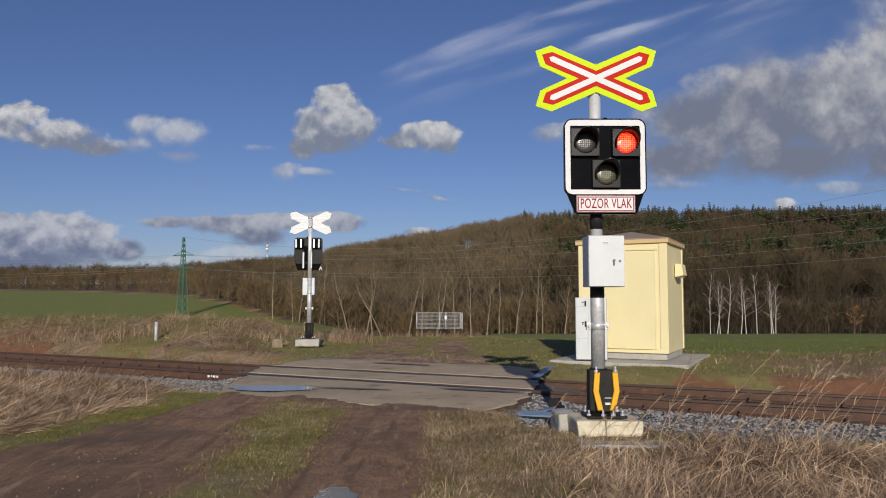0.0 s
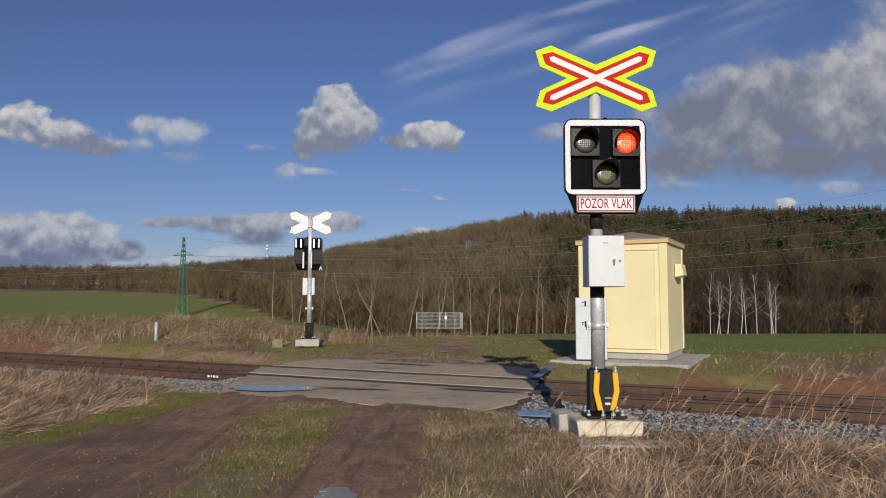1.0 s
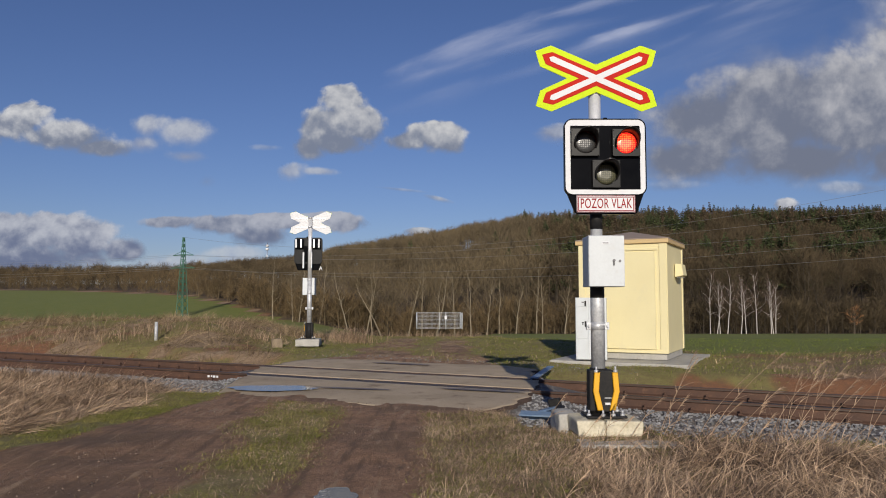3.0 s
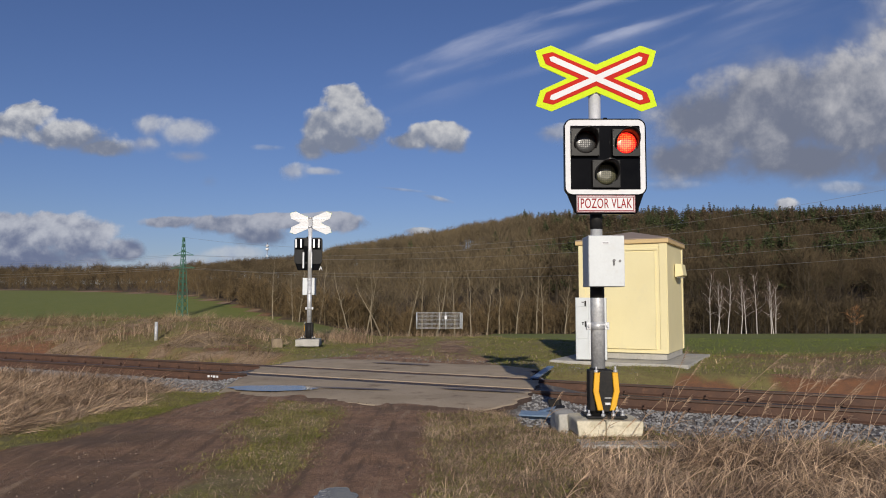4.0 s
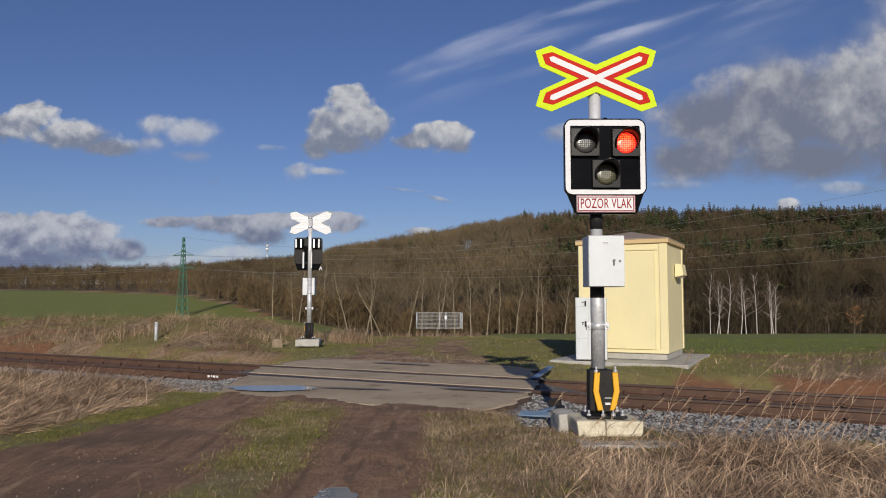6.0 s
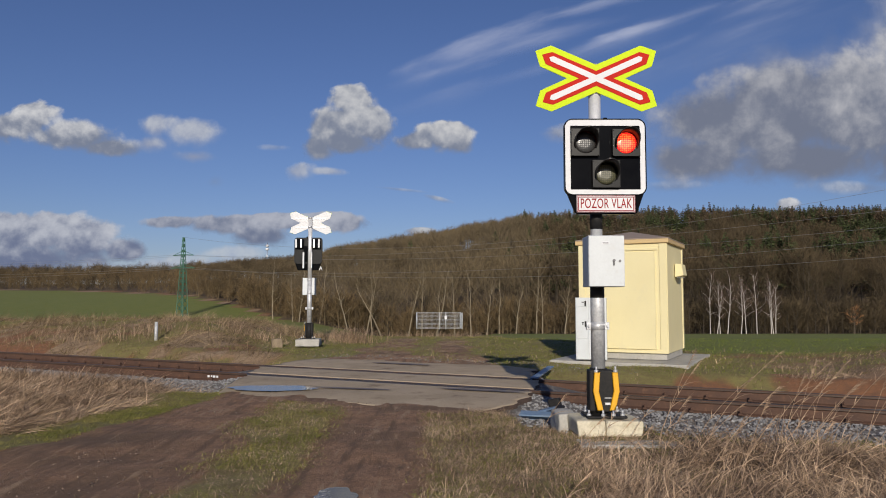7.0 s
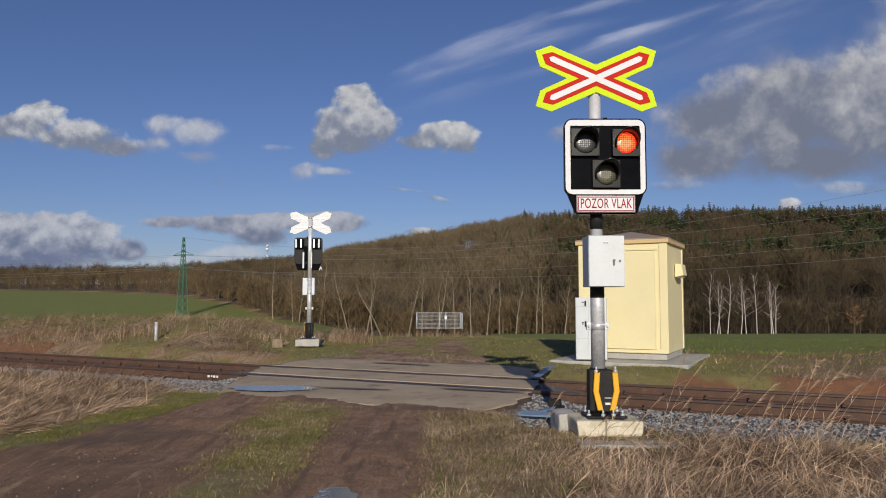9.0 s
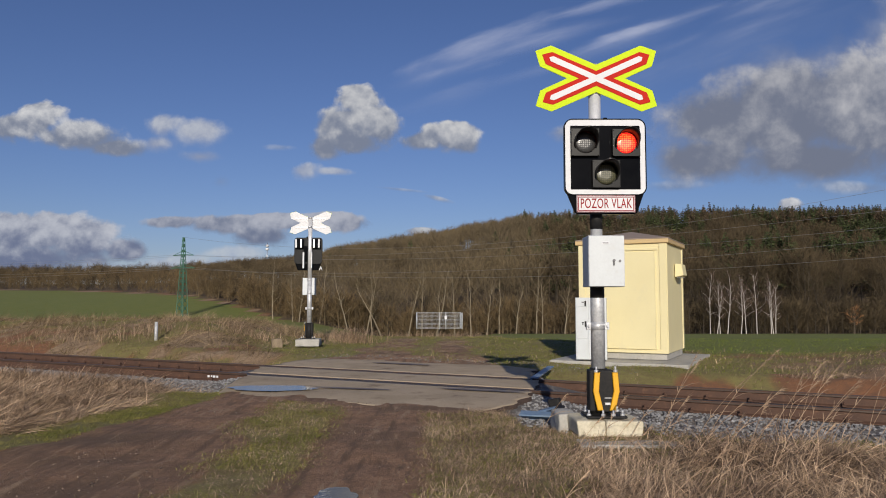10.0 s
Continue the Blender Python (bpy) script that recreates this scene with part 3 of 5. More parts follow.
# ---- warning signals ----
def lamp_unit(root, x, z, y_board, lens, lit):
    """Square housing with round opening, hood and lens; a lit one has a turning diode disc."""
    y0 = y_board - 0.058
    sq = []
    circ = []
    n = 32
    for i in range(n):
        a = 2 * math.pi * i / n
        c, s = math.cos(a), math.sin(a)
        k = 0.134 / max(abs(c), abs(s))
        sq.append((k * c, k * s))
        circ.append((0.112 * c, 0.112 * s))
    bm = ring(bmesh.new(), sq, circ, 0.0, 0.055)
    for sx in (-1, 1):
        for sz in (-1, 1):
            cyl(bm, (sx * 0.125, 0.0, sz * 0.125), (sx * 0.125, -0.008, sz * 0.125), 0.008, seg=8)
    house = part("lamp_housing", bm, M_REAR, root, "black lamp housing with hood")
    house.matrix_basis = pose(x, y0, z)
    bm = bmesh.new()
    rows = []
    m = 26
    for rr, dy in ((0.116, 0.0), (0.116, None), (0.109, None), (0.109, 0.0)):
        row = []
        for i in range(m + 1):
            a = radians(-28 + 236 * i / m)
            reach = -0.03 - 0.175 * max(0.0, math.sin(a) * 0.7 + 0.3)
            row.append(bm.verts.new((rr * math.cos(a), 0.0 if dy == 0.0 else reach, rr * math.sin(a))))
        rows.append(row)
    for k in range(3):
        for i in range(m):
            f = bm.faces.new((rows[k][i], rows[k][i + 1], rows[k + 1][i + 1], rows[k + 1][i]))
            f.smooth = k != 1
    part("hood", bm, M_HOOD, house)
    bm = bmesh.new()
    rows = []
    for r, y in ((0.104, 0.006), (0.104, -0.006), (0.085, -0.012), (0.05, -0.016)):
        rows.append([bm.verts.new((r * math.cos(2 * math.pi * i / 32), y, r * math.sin(2 * math.pi * i / 32))) for i in range(32)])
    back = [[bm.verts.new((v.co.x, -v.co.y, v.co.z)) for v in row] for row in rows[2:]]
    for seq in ([rows[0], rows[1], rows[2], rows[3]], [rows[0], back[0], back[1]]):
        for a, b in zip(seq, seq[1:]):
            for i in range(32):
                f = bm.faces.new((a[i], a[(i + 1) % 32], b[(i + 1) % 32], b[i]))
                f.smooth = True
    bm.faces.new(rows[3])
    bm.faces.new(back[1])
    for f in bm.faces:
        f.material_index = 1 if lit and f.calc_center_median().y < -0.003 else 0
    disc = part("lamp_lens", bm, [lens, M_LIT] if lit else [lens], house, "red diode lens that flashes" if lit else "dull unlit lens")
    disc.matrix_basis = pose(0, 0.028, 0)
    return disc


def cross_outline(q):
    """A saltire outline from the points of one quarter, from the top notch round to the side notch."""
    k = 0.00562
    p = [(x * k, z * k) for x, z in q]
    a = p
    b = [(x, -z) for x, z in p[::-1]][1:]
    c = [(-x, -z) for x, z in p][1:]
    d = [(-x, z) for x, z in p[::-1]][1:-1]
    return a + b + c + d


def text_mesh(body, size, squeeze):
    cu = bpy.data.curves.new("lettering", "FONT")
    cu.body, cu.size, cu.align_x, cu.align_y, cu.extrude = body, size, "CENTER", "CENTER", 0.002
    cu.offset = 0.0006
    cu.space_character = 1.08
    tmp = new("lettering", cu)
    bpy.context.view_layer.update()
    me = bpy.data.meshes.new_from_object(tmp.evaluated_get(bpy.context.evaluated_depsgraph_get()))
    bpy.data.objects.remove(tmp)
    me.transform(Matrix.Diagonal((squeeze, 1, 1, 1)))
    return me


def warning_signal(label):
    """Mast with crossbuck, lamp board, sign plate, control box and foot; it faces -y, its origin is the foot's flange."""
    root = tagged(new("warning_signal"), label, "railway signal", "level crossing signals")
    part("upper_pole", cyl(bmesh.new(), (0, 0, 1.72), (0, 0, 3.49), 0.060, seg=28), M_POLE, root)
    part("pole_cap", cyl(bmesh.new(), (0, 0, 3.49), (0, 0, 3.505), 0.062, 0.05, seg=28), M_GALV, root)
    part("pole_sleeve", cyl(bmesh.new(), (0, 0, 1.83), (0, 0, 2.06), 0.0615, seg=28), M_BLACKMATT, root, "black sleeve below the board")
    bm = cyl(bmesh.new(), (0, 0, 0.45), (0, 0, 1.72), 0.068, seg=28)
    part("lower_pole", bm, M_GALV, root, "mottled galvanised steel pole")
    # dark ring in place of the shadow the control box casts on the pole
    part("box_shade_band", cyl(bmesh.new(), (0, 0, 1.15), (0, 0, 1.26), 0.0695, seg=28), M_BLACKMATT, root, "dark band standing in for the box's shade on the pole")
    # crossbuck
    cross = part("crossbuck", prism(bmesh.new(), cross_outline([(0, 25), (80, 60), (108, 50), (100, 22), (52, 0)]), -0.075, -0.068, 0.001), [M_LIME], root, "lime yellow crossbuck with red and white stripes")
    cross.matrix_basis = pose(0.005, 0.0, 3.345)
    part("red_stripe", prism(bmesh.new(), cross_outline([(0, 13.5), (78, 48), (96, 43), (90, 26), (31, 0)]), -0.079, -0.0752), M_RED, cross)
    part("white_stripe", prism(bmesh.new(), cross_outline([(0, 5.5), (76, 40), (83, 38), (81, 31), (12, 0)]), -0.083, -0.0792), M_WHITE, cross)
    part("back_sheet", prism(bmesh.new(), cross_outline([(0, 24.5), (79.5, 59.5), (107, 49.5), (99.5, 22), (51.5, 0)]), -0.0678, -0.062), M_WHITE, cross, "plain white sheet-metal back")
    for dz in (0.13, -0.13):
        part("cross_bar", box(bmesh.new(), (0, -0.055, dz), (0.86, 0.012, 0.03), 0.003, 1), M_ALU, cross)
        bm = cyl(bmesh.new(), (0, 0, dz - 0.02), (0, 0, dz + 0.02), 0.067, seg=24)
        part("pole_clamp", bm, M_ALU, cross)
    # lamp board
    yb = -0.14
    cx, cz = 0.069, 2.535
    pts = rounded(0.79, 0.745, 0.075, cx, cz)
    foot = [(cx - 0.40, 2.30), (cx - 0.39, 2.21), (cx - 0.30, 1.985), (cx - 0.27, 1.965), (cx + 0.28, 1.965), (cx + 0.31, 1.985), (cx + 0.39, 2.21), (cx + 0.40, 2.30)]
    board = part("lamp_board", prism(bmesh.new(), pts, yb, yb + 0.012, 0.002), M_BLACK, root, "black board with rounded white border")
    part("skirt", prism(bmesh.new(), foot, yb + 0.006, yb + 0.05, 0.004), M_BLACK, root)
    part("board_rim", ring(bmesh.new(), rounded(0.81, 0.767, 0.085, cx, cz), rounded(0.787, 0.742, 0.074, cx, cz), yb - 0.004, yb + 0.05), M_BLACK, root)
    part("white_border", ring(bmesh.new(), rounded(0.786, 0.741, 0.073, cx, cz), rounded(0.686, 0.636, 0.006, cx, cz - 0.006), yb - 0.006, yb - 0.0005), M_WHITE, root, "white reflective border")
    part("board_back", prism(bmesh.new(), rounded(0.80, 0.755, 0.08, cx, cz), yb + 0.0525, yb + 0.058), M_REAR, root, "dull grey rear sheet")
    part("back_box", box(bmesh.new(), (cx, yb + 0.09, 2.45), (0.24, 0.13, 0.42), 0.012), M_BLACK, root)
    for sx in (-1, 1):
        part("rear_housing", box(bmesh.new(), (cx + sx * 0.245, yb + 0.10, 2.74), (0.26, 0.17, 0.27), 0.02), M_BLACK, root)
        part("rear_cover", box(bmesh.new(), (cx + sx * 0.245 + sx * 0.085, yb + 0.192, 2.74), (0.05, 0.012, 0.25), 0.004, 1), M_WHITE, root, "pale edge of the rear cover")
        part("rear_cover", box(bmesh.new(), (cx + sx * 0.245 - sx * 0.06, yb + 0.192, 2.74), (0.05, 0.012, 0.25), 0.004, 1), M_ALU, root)
        part("rear_rail", box(bmesh.new(), (cx + sx * 0.115, yb + 0.17, 2.25), (0.045, 0.03, 0.46), 0.004, 1), M_WHITE, root)
    discs = [lamp_unit(root, cx - 0.202, 2.672, yb, M_LENS, True), lamp_unit(root, cx + 0.198, 2.668, yb, M_LENS, True)]
    lamp_unit(root, cx - 0.002, 2.360, yb, M_LENS2, False)
    part("bell", cyl(bmesh.new(), (0.09, -0.06, 2.915), (0.09, -0.06, 2.945), 0.035, 0.02, seg=16), M_BLACK, root)
    # sign plate
    plate = part("sign_plate", box(bmesh.new(), (0, 0, 0), (0.575, 0.006, 0.168), 0.002, 1), M_WHITE, root, "white plate with red lettering")
    plate.matrix_basis = pose(cx - 0.002, yb - 0.012, 2.068)
    for w, h, t in ((0.571, 0.164, 0.006), (0.548, 0.141, 0.008)):
        o = [(-w / 2, -h / 2), (w / 2, -h / 2), (w / 2, h / 2), (-w / 2, h / 2)]
        i = [(-w / 2 + t, -h / 2 + t), (w / 2 - t, -h / 2 + t), (w / 2 - t, h / 2 - t), (-w / 2 + t, h / 2 - t)]
        part("plate_line", ring(bmesh.new(), o, i, -0.0050, -0.0034), M_SIGNRED, plate)
    me = text_mesh("POZOR VLAK", 0.136, 0.575)
    me.materials.append(M_SIGNRED)
    tx = new("lettering", me)
    tx.parent = plate
    tx.matrix_basis = pose(0, -0.005, 0, 90, 0, 0)
    # control box
    bx = part("control_box", box(bmesh.new(), (0.018, -0.148, 1.50), (0.345, 0.295, 0.49), 0.006), M_CABINET, root, "light grey control box")
    part("box_door", box(bmesh.new(), (0.018, -0.302, 1.50), (0.339, 0.012, 0.484), 0.004), M_CABINET, bx)
    part("box_label", box(bmesh.new(), (0.008, -0.3095, 1.672), (0.075, 0.002, 0.028)), M_WHITE, bx, "small white label")
    part("label_line", box(bmesh.new(), (0.008, -0.311, 1.672), (0.055, 0.001, 0.007)), M_BLACKMATT, bx)
    bm = cyl(bmesh.new(), (0.085, -0.308, 1.505), (0.085, -0.325, 1.505), 0.013, seg=14)
    box(bm, (0.085, -0.318, 1.483), (0.014, 0.012, 0.05), 0.004)
    part("box_handle", bm, M_STEELGREY, bx, "grey swing handle")
    part("box_lock", cyl(bmesh.new(), (0.142, -0.308, 1.50), (0.142, -0.318, 1.50), 0.012, seg=14), M_STEELGREY, bx)
    bx.matrix_basis = pose(0.014, 0, 0)
    for z in (1.70, 1.32):
        part("box_clamp", cyl(bmesh.new(), (0, 0, z - 0.025), (0, 0, z + 0.025), 0.074, seg=24), M_GALV, root)
    # earthing clamp
    bm = cyl(bmesh.new(), (0, 0, 0.835), (0, 0, 0.91), 0.072, seg=28)
    for sx in (-1, 1):
        box(bm, (sx * 0.088, 0, 0.872), (0.05, 0.035, 0.074), 0.004)
        cyl(bm, (sx * 0.092, -0.045, 0.872), (sx * 0.092, 0.03, 0.872), 0.011, seg=8)
    box(bm, (0.03, -0.078, 0.885), (0.05, 0.02, 0.014), 0.003)
    part("pole_bracket", bm, M_GALV, root)
    # foot
    bm = cyl(bmesh.new(), (0, 0, 0.02), (0, 0, 0.46), 0.095, 0.085, seg=24)
    box(bm, (0.035, -0.105, 0.25), (0.17, 0.05, 0.40), 0.012)
    box(bm, (-0.08, -0.03, 0.25), (0.06, 0.16, 0.40), 0.015)
    box(bm, (0.10, -0.03, 0.25), (0.05, 0.16, 0.40), 0.015)
    base = part("foot_cover", bm, M_BLACKMATT, root, "black foot cover with yellow strips")
    for sx in (-1, 1):
        a = [(0.075, 0.44), (0.135, 0.44), (0.15, 0.22), (0.105, 0.0), (0.045, 0.0), (0.09, 0.22)]
        p = [(0.042 + sx * (x - 0.012) * 0.92, 0.07 + z * 0.82) for x, z in a]
        part("yellow_strip", prism(bmesh.new(), p[:: sx], -0.165, -0.128, 0.006), M_YELLOW, base, "yellow hazard strip")
    part("foot_label", box(bmesh.new(), (0.06, -0.1315, 0.13), (0.05, 0.002, 0.022)), M_WHITE, base)
    part("label_line", box(bmesh.new(), (0.07, -0.1315, 0.185), (0.08, 0.002, 0.008)), M_ALU, base)
    part("flange", box(bmesh.new(), (0.04, -0.04, 0.01), (0.38, 0.34, 0.022), 0.004, 1), M_BLACKMATT, root)
    for x, y, z in ((-0.13, -0.16, 0.03), (0.19, -0.17, 0.03), (0.0, -0.19, 0.03), (-0.11, 0.10, 0.03), (0.2, 0.10, 0.03), (-0.045, -0.115, 0.44), (0.14, -0.115, 0.44), (0.10, -0.185, 0.03)):
        bm = cyl(bmesh.new(), (x, y, z - 0.012), (x, y, z + 0.012), 0.022, seg=6)
        cyl(bm, (x, y, z + 0.012), (x, y, z + 0.045), 0.011, seg=8)
        part("bolt", bm, M_GALV, root)
    return root, discs


near_signal, DISCS = warning_signal("flashing level crossing signal with lime crossbuck and POZOR VLAK plate")
far_signal = copy_thing(near_signal, pose(-3.84, 21.17, 0.25, 0, 0, 180))
tagged(far_signal, "level crossing signal seen from its plain white back")
for ob in list(far_signal.children):
    if ob.name.startswith(("pole_sleeve", "box_shade_band")):
        bpy.data.objects.remove(ob)
letter = text_mesh("A", 0.17, 0.9)
letter.materials.append(M_WHITE)
letter = new("lettering", letter)
letter.parent = far_signal
letter.matrix_basis = pose(-0.30, -0.078, 2.02, 90, 0, 180)
near_signal.matrix_basis = pose(1.53, 7.3, 0.225)


def concrete_block(c, s, turn, label, seed, material=M_BLOCK):
    bm = box(bmesh.new(), (0, 0, 0), s, 0.018, 2)
    bmesh.ops.subdivide_edges(bm, edges=bm.edges, cuts=2, use_grid_fill=True)
    for v in bm.verts:
        v.co += 0.018 * noise.noise_vector(v.co * 7 + Vector((seed, 0, 0)))
    ob = tagged(part("concrete_block", bm, material), label, "concrete block")
    ob.matrix_world = pose(*c, 0, 0, turn)
    return ob


concrete_block((1.400, 7.28, 0.135), (0.27, 0.50, 0.15), 1, "pale rough concrete block under the signal foot", 1)
concrete_block((1.715, 7.27, 0.135), (0.35, 0.50, 0.15), -1, "pale rough concrete block under the signal foot", 2)
concrete_block((1.68, 6.72, 0.035), (0.92, 0.30, 0.07), -3, "flat grey concrete slab lying before the signal foot", 8, M_CONCRETE)
concrete_block((1.25, 7.70, 0.10), (0.20, 0.42, 0.20), 4, "grey concrete block beside the signal foot", 9, M_CONCRETE)
concrete_block((-3.85, 21.17, 0.15), (0.66, 0.7, 0.20), 4, "grey concrete block under the far signal", 4, M_CONCRETE)
concrete_block((-4.72, 21.0, 0.10), (0.28, 0.30, 0.32), 20, "tan stone block beside the far signal", 5, M_STUMP)


# ---- equipment hut ----
def build_hut():
    W, L, H = 1.96, 2.10, 2.42
    root = tagged(new("equipment_hut"), "cream equipment hut with brown pyramid roof", "hut")
    part("plinth", box(bmesh.new(), (-W / 2, L / 2, 0.06), (W - 0.06, L - 0.06, 0.14), 0.01), M_CONCRETE, root, "grey concrete plinth")
    part("wall", box(bmesh.new(), (-W / 2, L / 2, 0.13 + H / 2), (W, L, H), 0.012), M_CREAM, root, "cream rendered wall")
    for x in (-0.075, -W + 0.075):
        part("corner_strip", box(bmesh.new(), (x, -0.008, 0.13 + H / 2), (0.15, 0.022, H - 0.02), 0.004, 1), M_CREAM, root)
    part("corner_strip", box(bmesh.new(), (0.008, 0.06, 0.13 + H / 2), (0.022, 0.12, H - 0.02), 0.004, 1), M_CREAM, root)
    part("corner_strip", box(bmesh.new(), (0.008, L - 0.06, 0.13 + H / 2), (0.022, 0.12, H - 0.02), 0.004, 1), M_CREAM, root)
    door = part("door", box(bmesh.new(), (-0.88, -0.012, 1.30), (1.30, 0.03, 2.12), 0.006), M_CREAM, root, "flush cream steel door")
    part("door_seam", box(bmesh.new(), (-1.02, -0.0275, 1.30), (0.006, 0.003, 2.08)), M_CREAM, door)
    part("door_strip", box(bmesh.new(), (-0.245, -0.020, 1.30), (0.018, 0.03, 2.14), 0.003, 1), M_CREAM, door)
    part("door_sill", box(bmesh.new(), (-0.88, -0.022, 0.232), (1.34, 0.035, 0.022), 0.003, 1), M_CREAM, door)
    part("lintel", box(bmesh.new(), (-0.9, -0.014, 2.42), (1.46, 0.03, 0.05), 0.004, 1), M_CREAM, root)
    part("base_strip", box(bmesh.new(), (-W / 2, -0.016, 0.165), (W + 0.02, 0.03, 0.06), 0.004, 1), M_CREAM, root)
    part("eaves", box(bmesh.new(), (-W / 2, L / 2, 0.13 + H + 0.045), (W + 0.12, L + 0.12, 0.09), 0.008), M_EAVE, root, "tan eaves board")
    bm = bmesh.new()
    z0 = 0.13 + H + 0.0905
    o = 0.065
    c = [bm.verts.new(p) for p in ((o, -o, z0), (o, L + o, z0), (-W - o, L + o, z0), (-W - o, -o, z0))]
    c2 = [bm.verts.new(p) for p in ((o, -o, z0 + 0.02), (o, L + o, z0 + 0.02), (-W - o, L + o, z0 + 0.02), (-W - o, -o, z0 + 0.02))]
    t = bm.verts.new((-W / 2, L / 2, z0 + 0.27))
    bm.faces.new(c)
    for i in range(4):
        bm.faces.new((c[i], c[(i + 1) % 4], c2[(i + 1) % 4], c2[i]))
        bm.faces.new((c2[i], c2[(i + 1) % 4], t))
    part("roof", bm, M_ROOF, root, "brown pyramid roof")
    bm = bmesh.new()
    vs = [(0, 0.0, 0.15), (0.15, 0.0, 0.14), (0.19, 0.0, -0.12), (0, 0.0, -0.16)]
    a = [bm.verts.new((x + 0.018, 0.95, z + 1.98)) for x, _, z in vs]
    b = [bm.verts.new((x + 0.018, 1.45, z + 1.98)) for x, _, z in vs]
    bm.faces.new(a)
    bm.faces.new(b[::-1])
    for i in range(4):
        bm.faces.new((a[i], b[i], b[(i + 1) % 4], a[(i + 1) % 4]))
    bmesh.ops.bevel(bm, geom=list(bm.edges), offset=0.008, segments=1, affect="EDGES")
    part("vent_hood", bm, M_CREAM, root, "cream ventilation hood")
    for i in range(3):
        part("vent_slat", box(bmesh.new(), (0.16 - i * 0.045, 1.2, 1.815), (0.02, 0.46, 0.01)), M_ALU, root)
    root.matrix_basis = pose(4.87, 16.0, 0.06, 0, 0, -27)
    bm = bmesh.new()
    box(bm, (-0.93, 0.85, 0.0), (2.95, 3.4, 0.14), 0.02)
    slab = tagged(part("hut_slab", bm, M_CONCRETE), "grey concrete slab under the hut", "slab", kind="structure")
    slab.matrix_basis = pose(4.87, 16.0, -0.03, 0, 0, -27)
    return root


build_hut()


def build_cabinet():
    root = tagged(new("utility_cabinet"), "light grey utility cabinet with black handles beside the hut", "utility cabinet")
    part("body", box(bmesh.new(), (0, 0.14, 0.67), (0.66, 0.28, 1.34), 0.008), M_CABINET, root)
    for x in (-0.195, 0.125):
        for z, h in ((0.22, 0.42), (0.80, 0.70), (1.24, 0.17)):
            w = 0.25 if x < 0 else 0.36
            door = part("door", box(bmesh.new(), (x, -0.008, z), (w, 0.018, h), 0.004, 1), M_CABINET, root)
            if z > 0.3:
                part("handle", box(bmesh.new(), (x + w / 2 - 0.045, -0.026, z - 0.03), (0.035, 0.02, 0.12), 0.004, 1), M_BLACKMATT, door, "black handle")
                part("sign_bar", box(bmesh.new(), (x + w / 2 - 0.10, -0.0185, z + 0.0), (0.05, 0.002, 0.02)), M_BLACKMATT, door)
                part("lock", cyl(bmesh.new(), (x + w / 2 - 0.03, -0.018, z + h / 2 - 0.03), (x + w / 2 - 0.03, -0.026, z + h / 2 - 0.03), 0.009, seg=10), M_GALV, door)
    part("sign_stem", box(bmesh.new(), (-0.172, -0.0185, 0.775), (0.02, 0.002, 0.06)), M_BLACKMATT, root)
    root.matrix_basis = pose(3.20, 15.95, 0.07, 0, 0, -14)


build_cabinet()


# ---- trees ----
def tube(P, R, k):
    """Rings along a path: vertices and triangles."""
    n = len(P)
    T = np.gradient(P, axis=0)
    T /= np.linalg.norm(T, axis=1)[:, None] + 1e-9
    up = np.where(np.abs(T[:, 2:3]) > 0.9, np.array([[1.0, 0, 0]]), np.array([[0, 0, 1.0]]))
    A = np.cross(T, up)
    A /= np.linalg.norm(A, axis=1)[:, None] + 1e-9
    B = np.cross(T, A)
    an = np.arange(k) * 2 * np.pi / k
    V = P[:, None] + R[:, None, None] * (np.cos(an)[None, :, None] * A[:, None] + np.sin(an)[None, :, None] * B[:, None])
    tri = []
    for i in range(n - 1):
        for j in range(k):
            a, b, c, d = i * k + j, i * k + (j + 1) % k, (i + 1) * k + j, (i + 1) * k + (j + 1) % k
            tri += [(a, b, d), (a, d, c)]
    return V.reshape(-1, 3), np.array(tri)


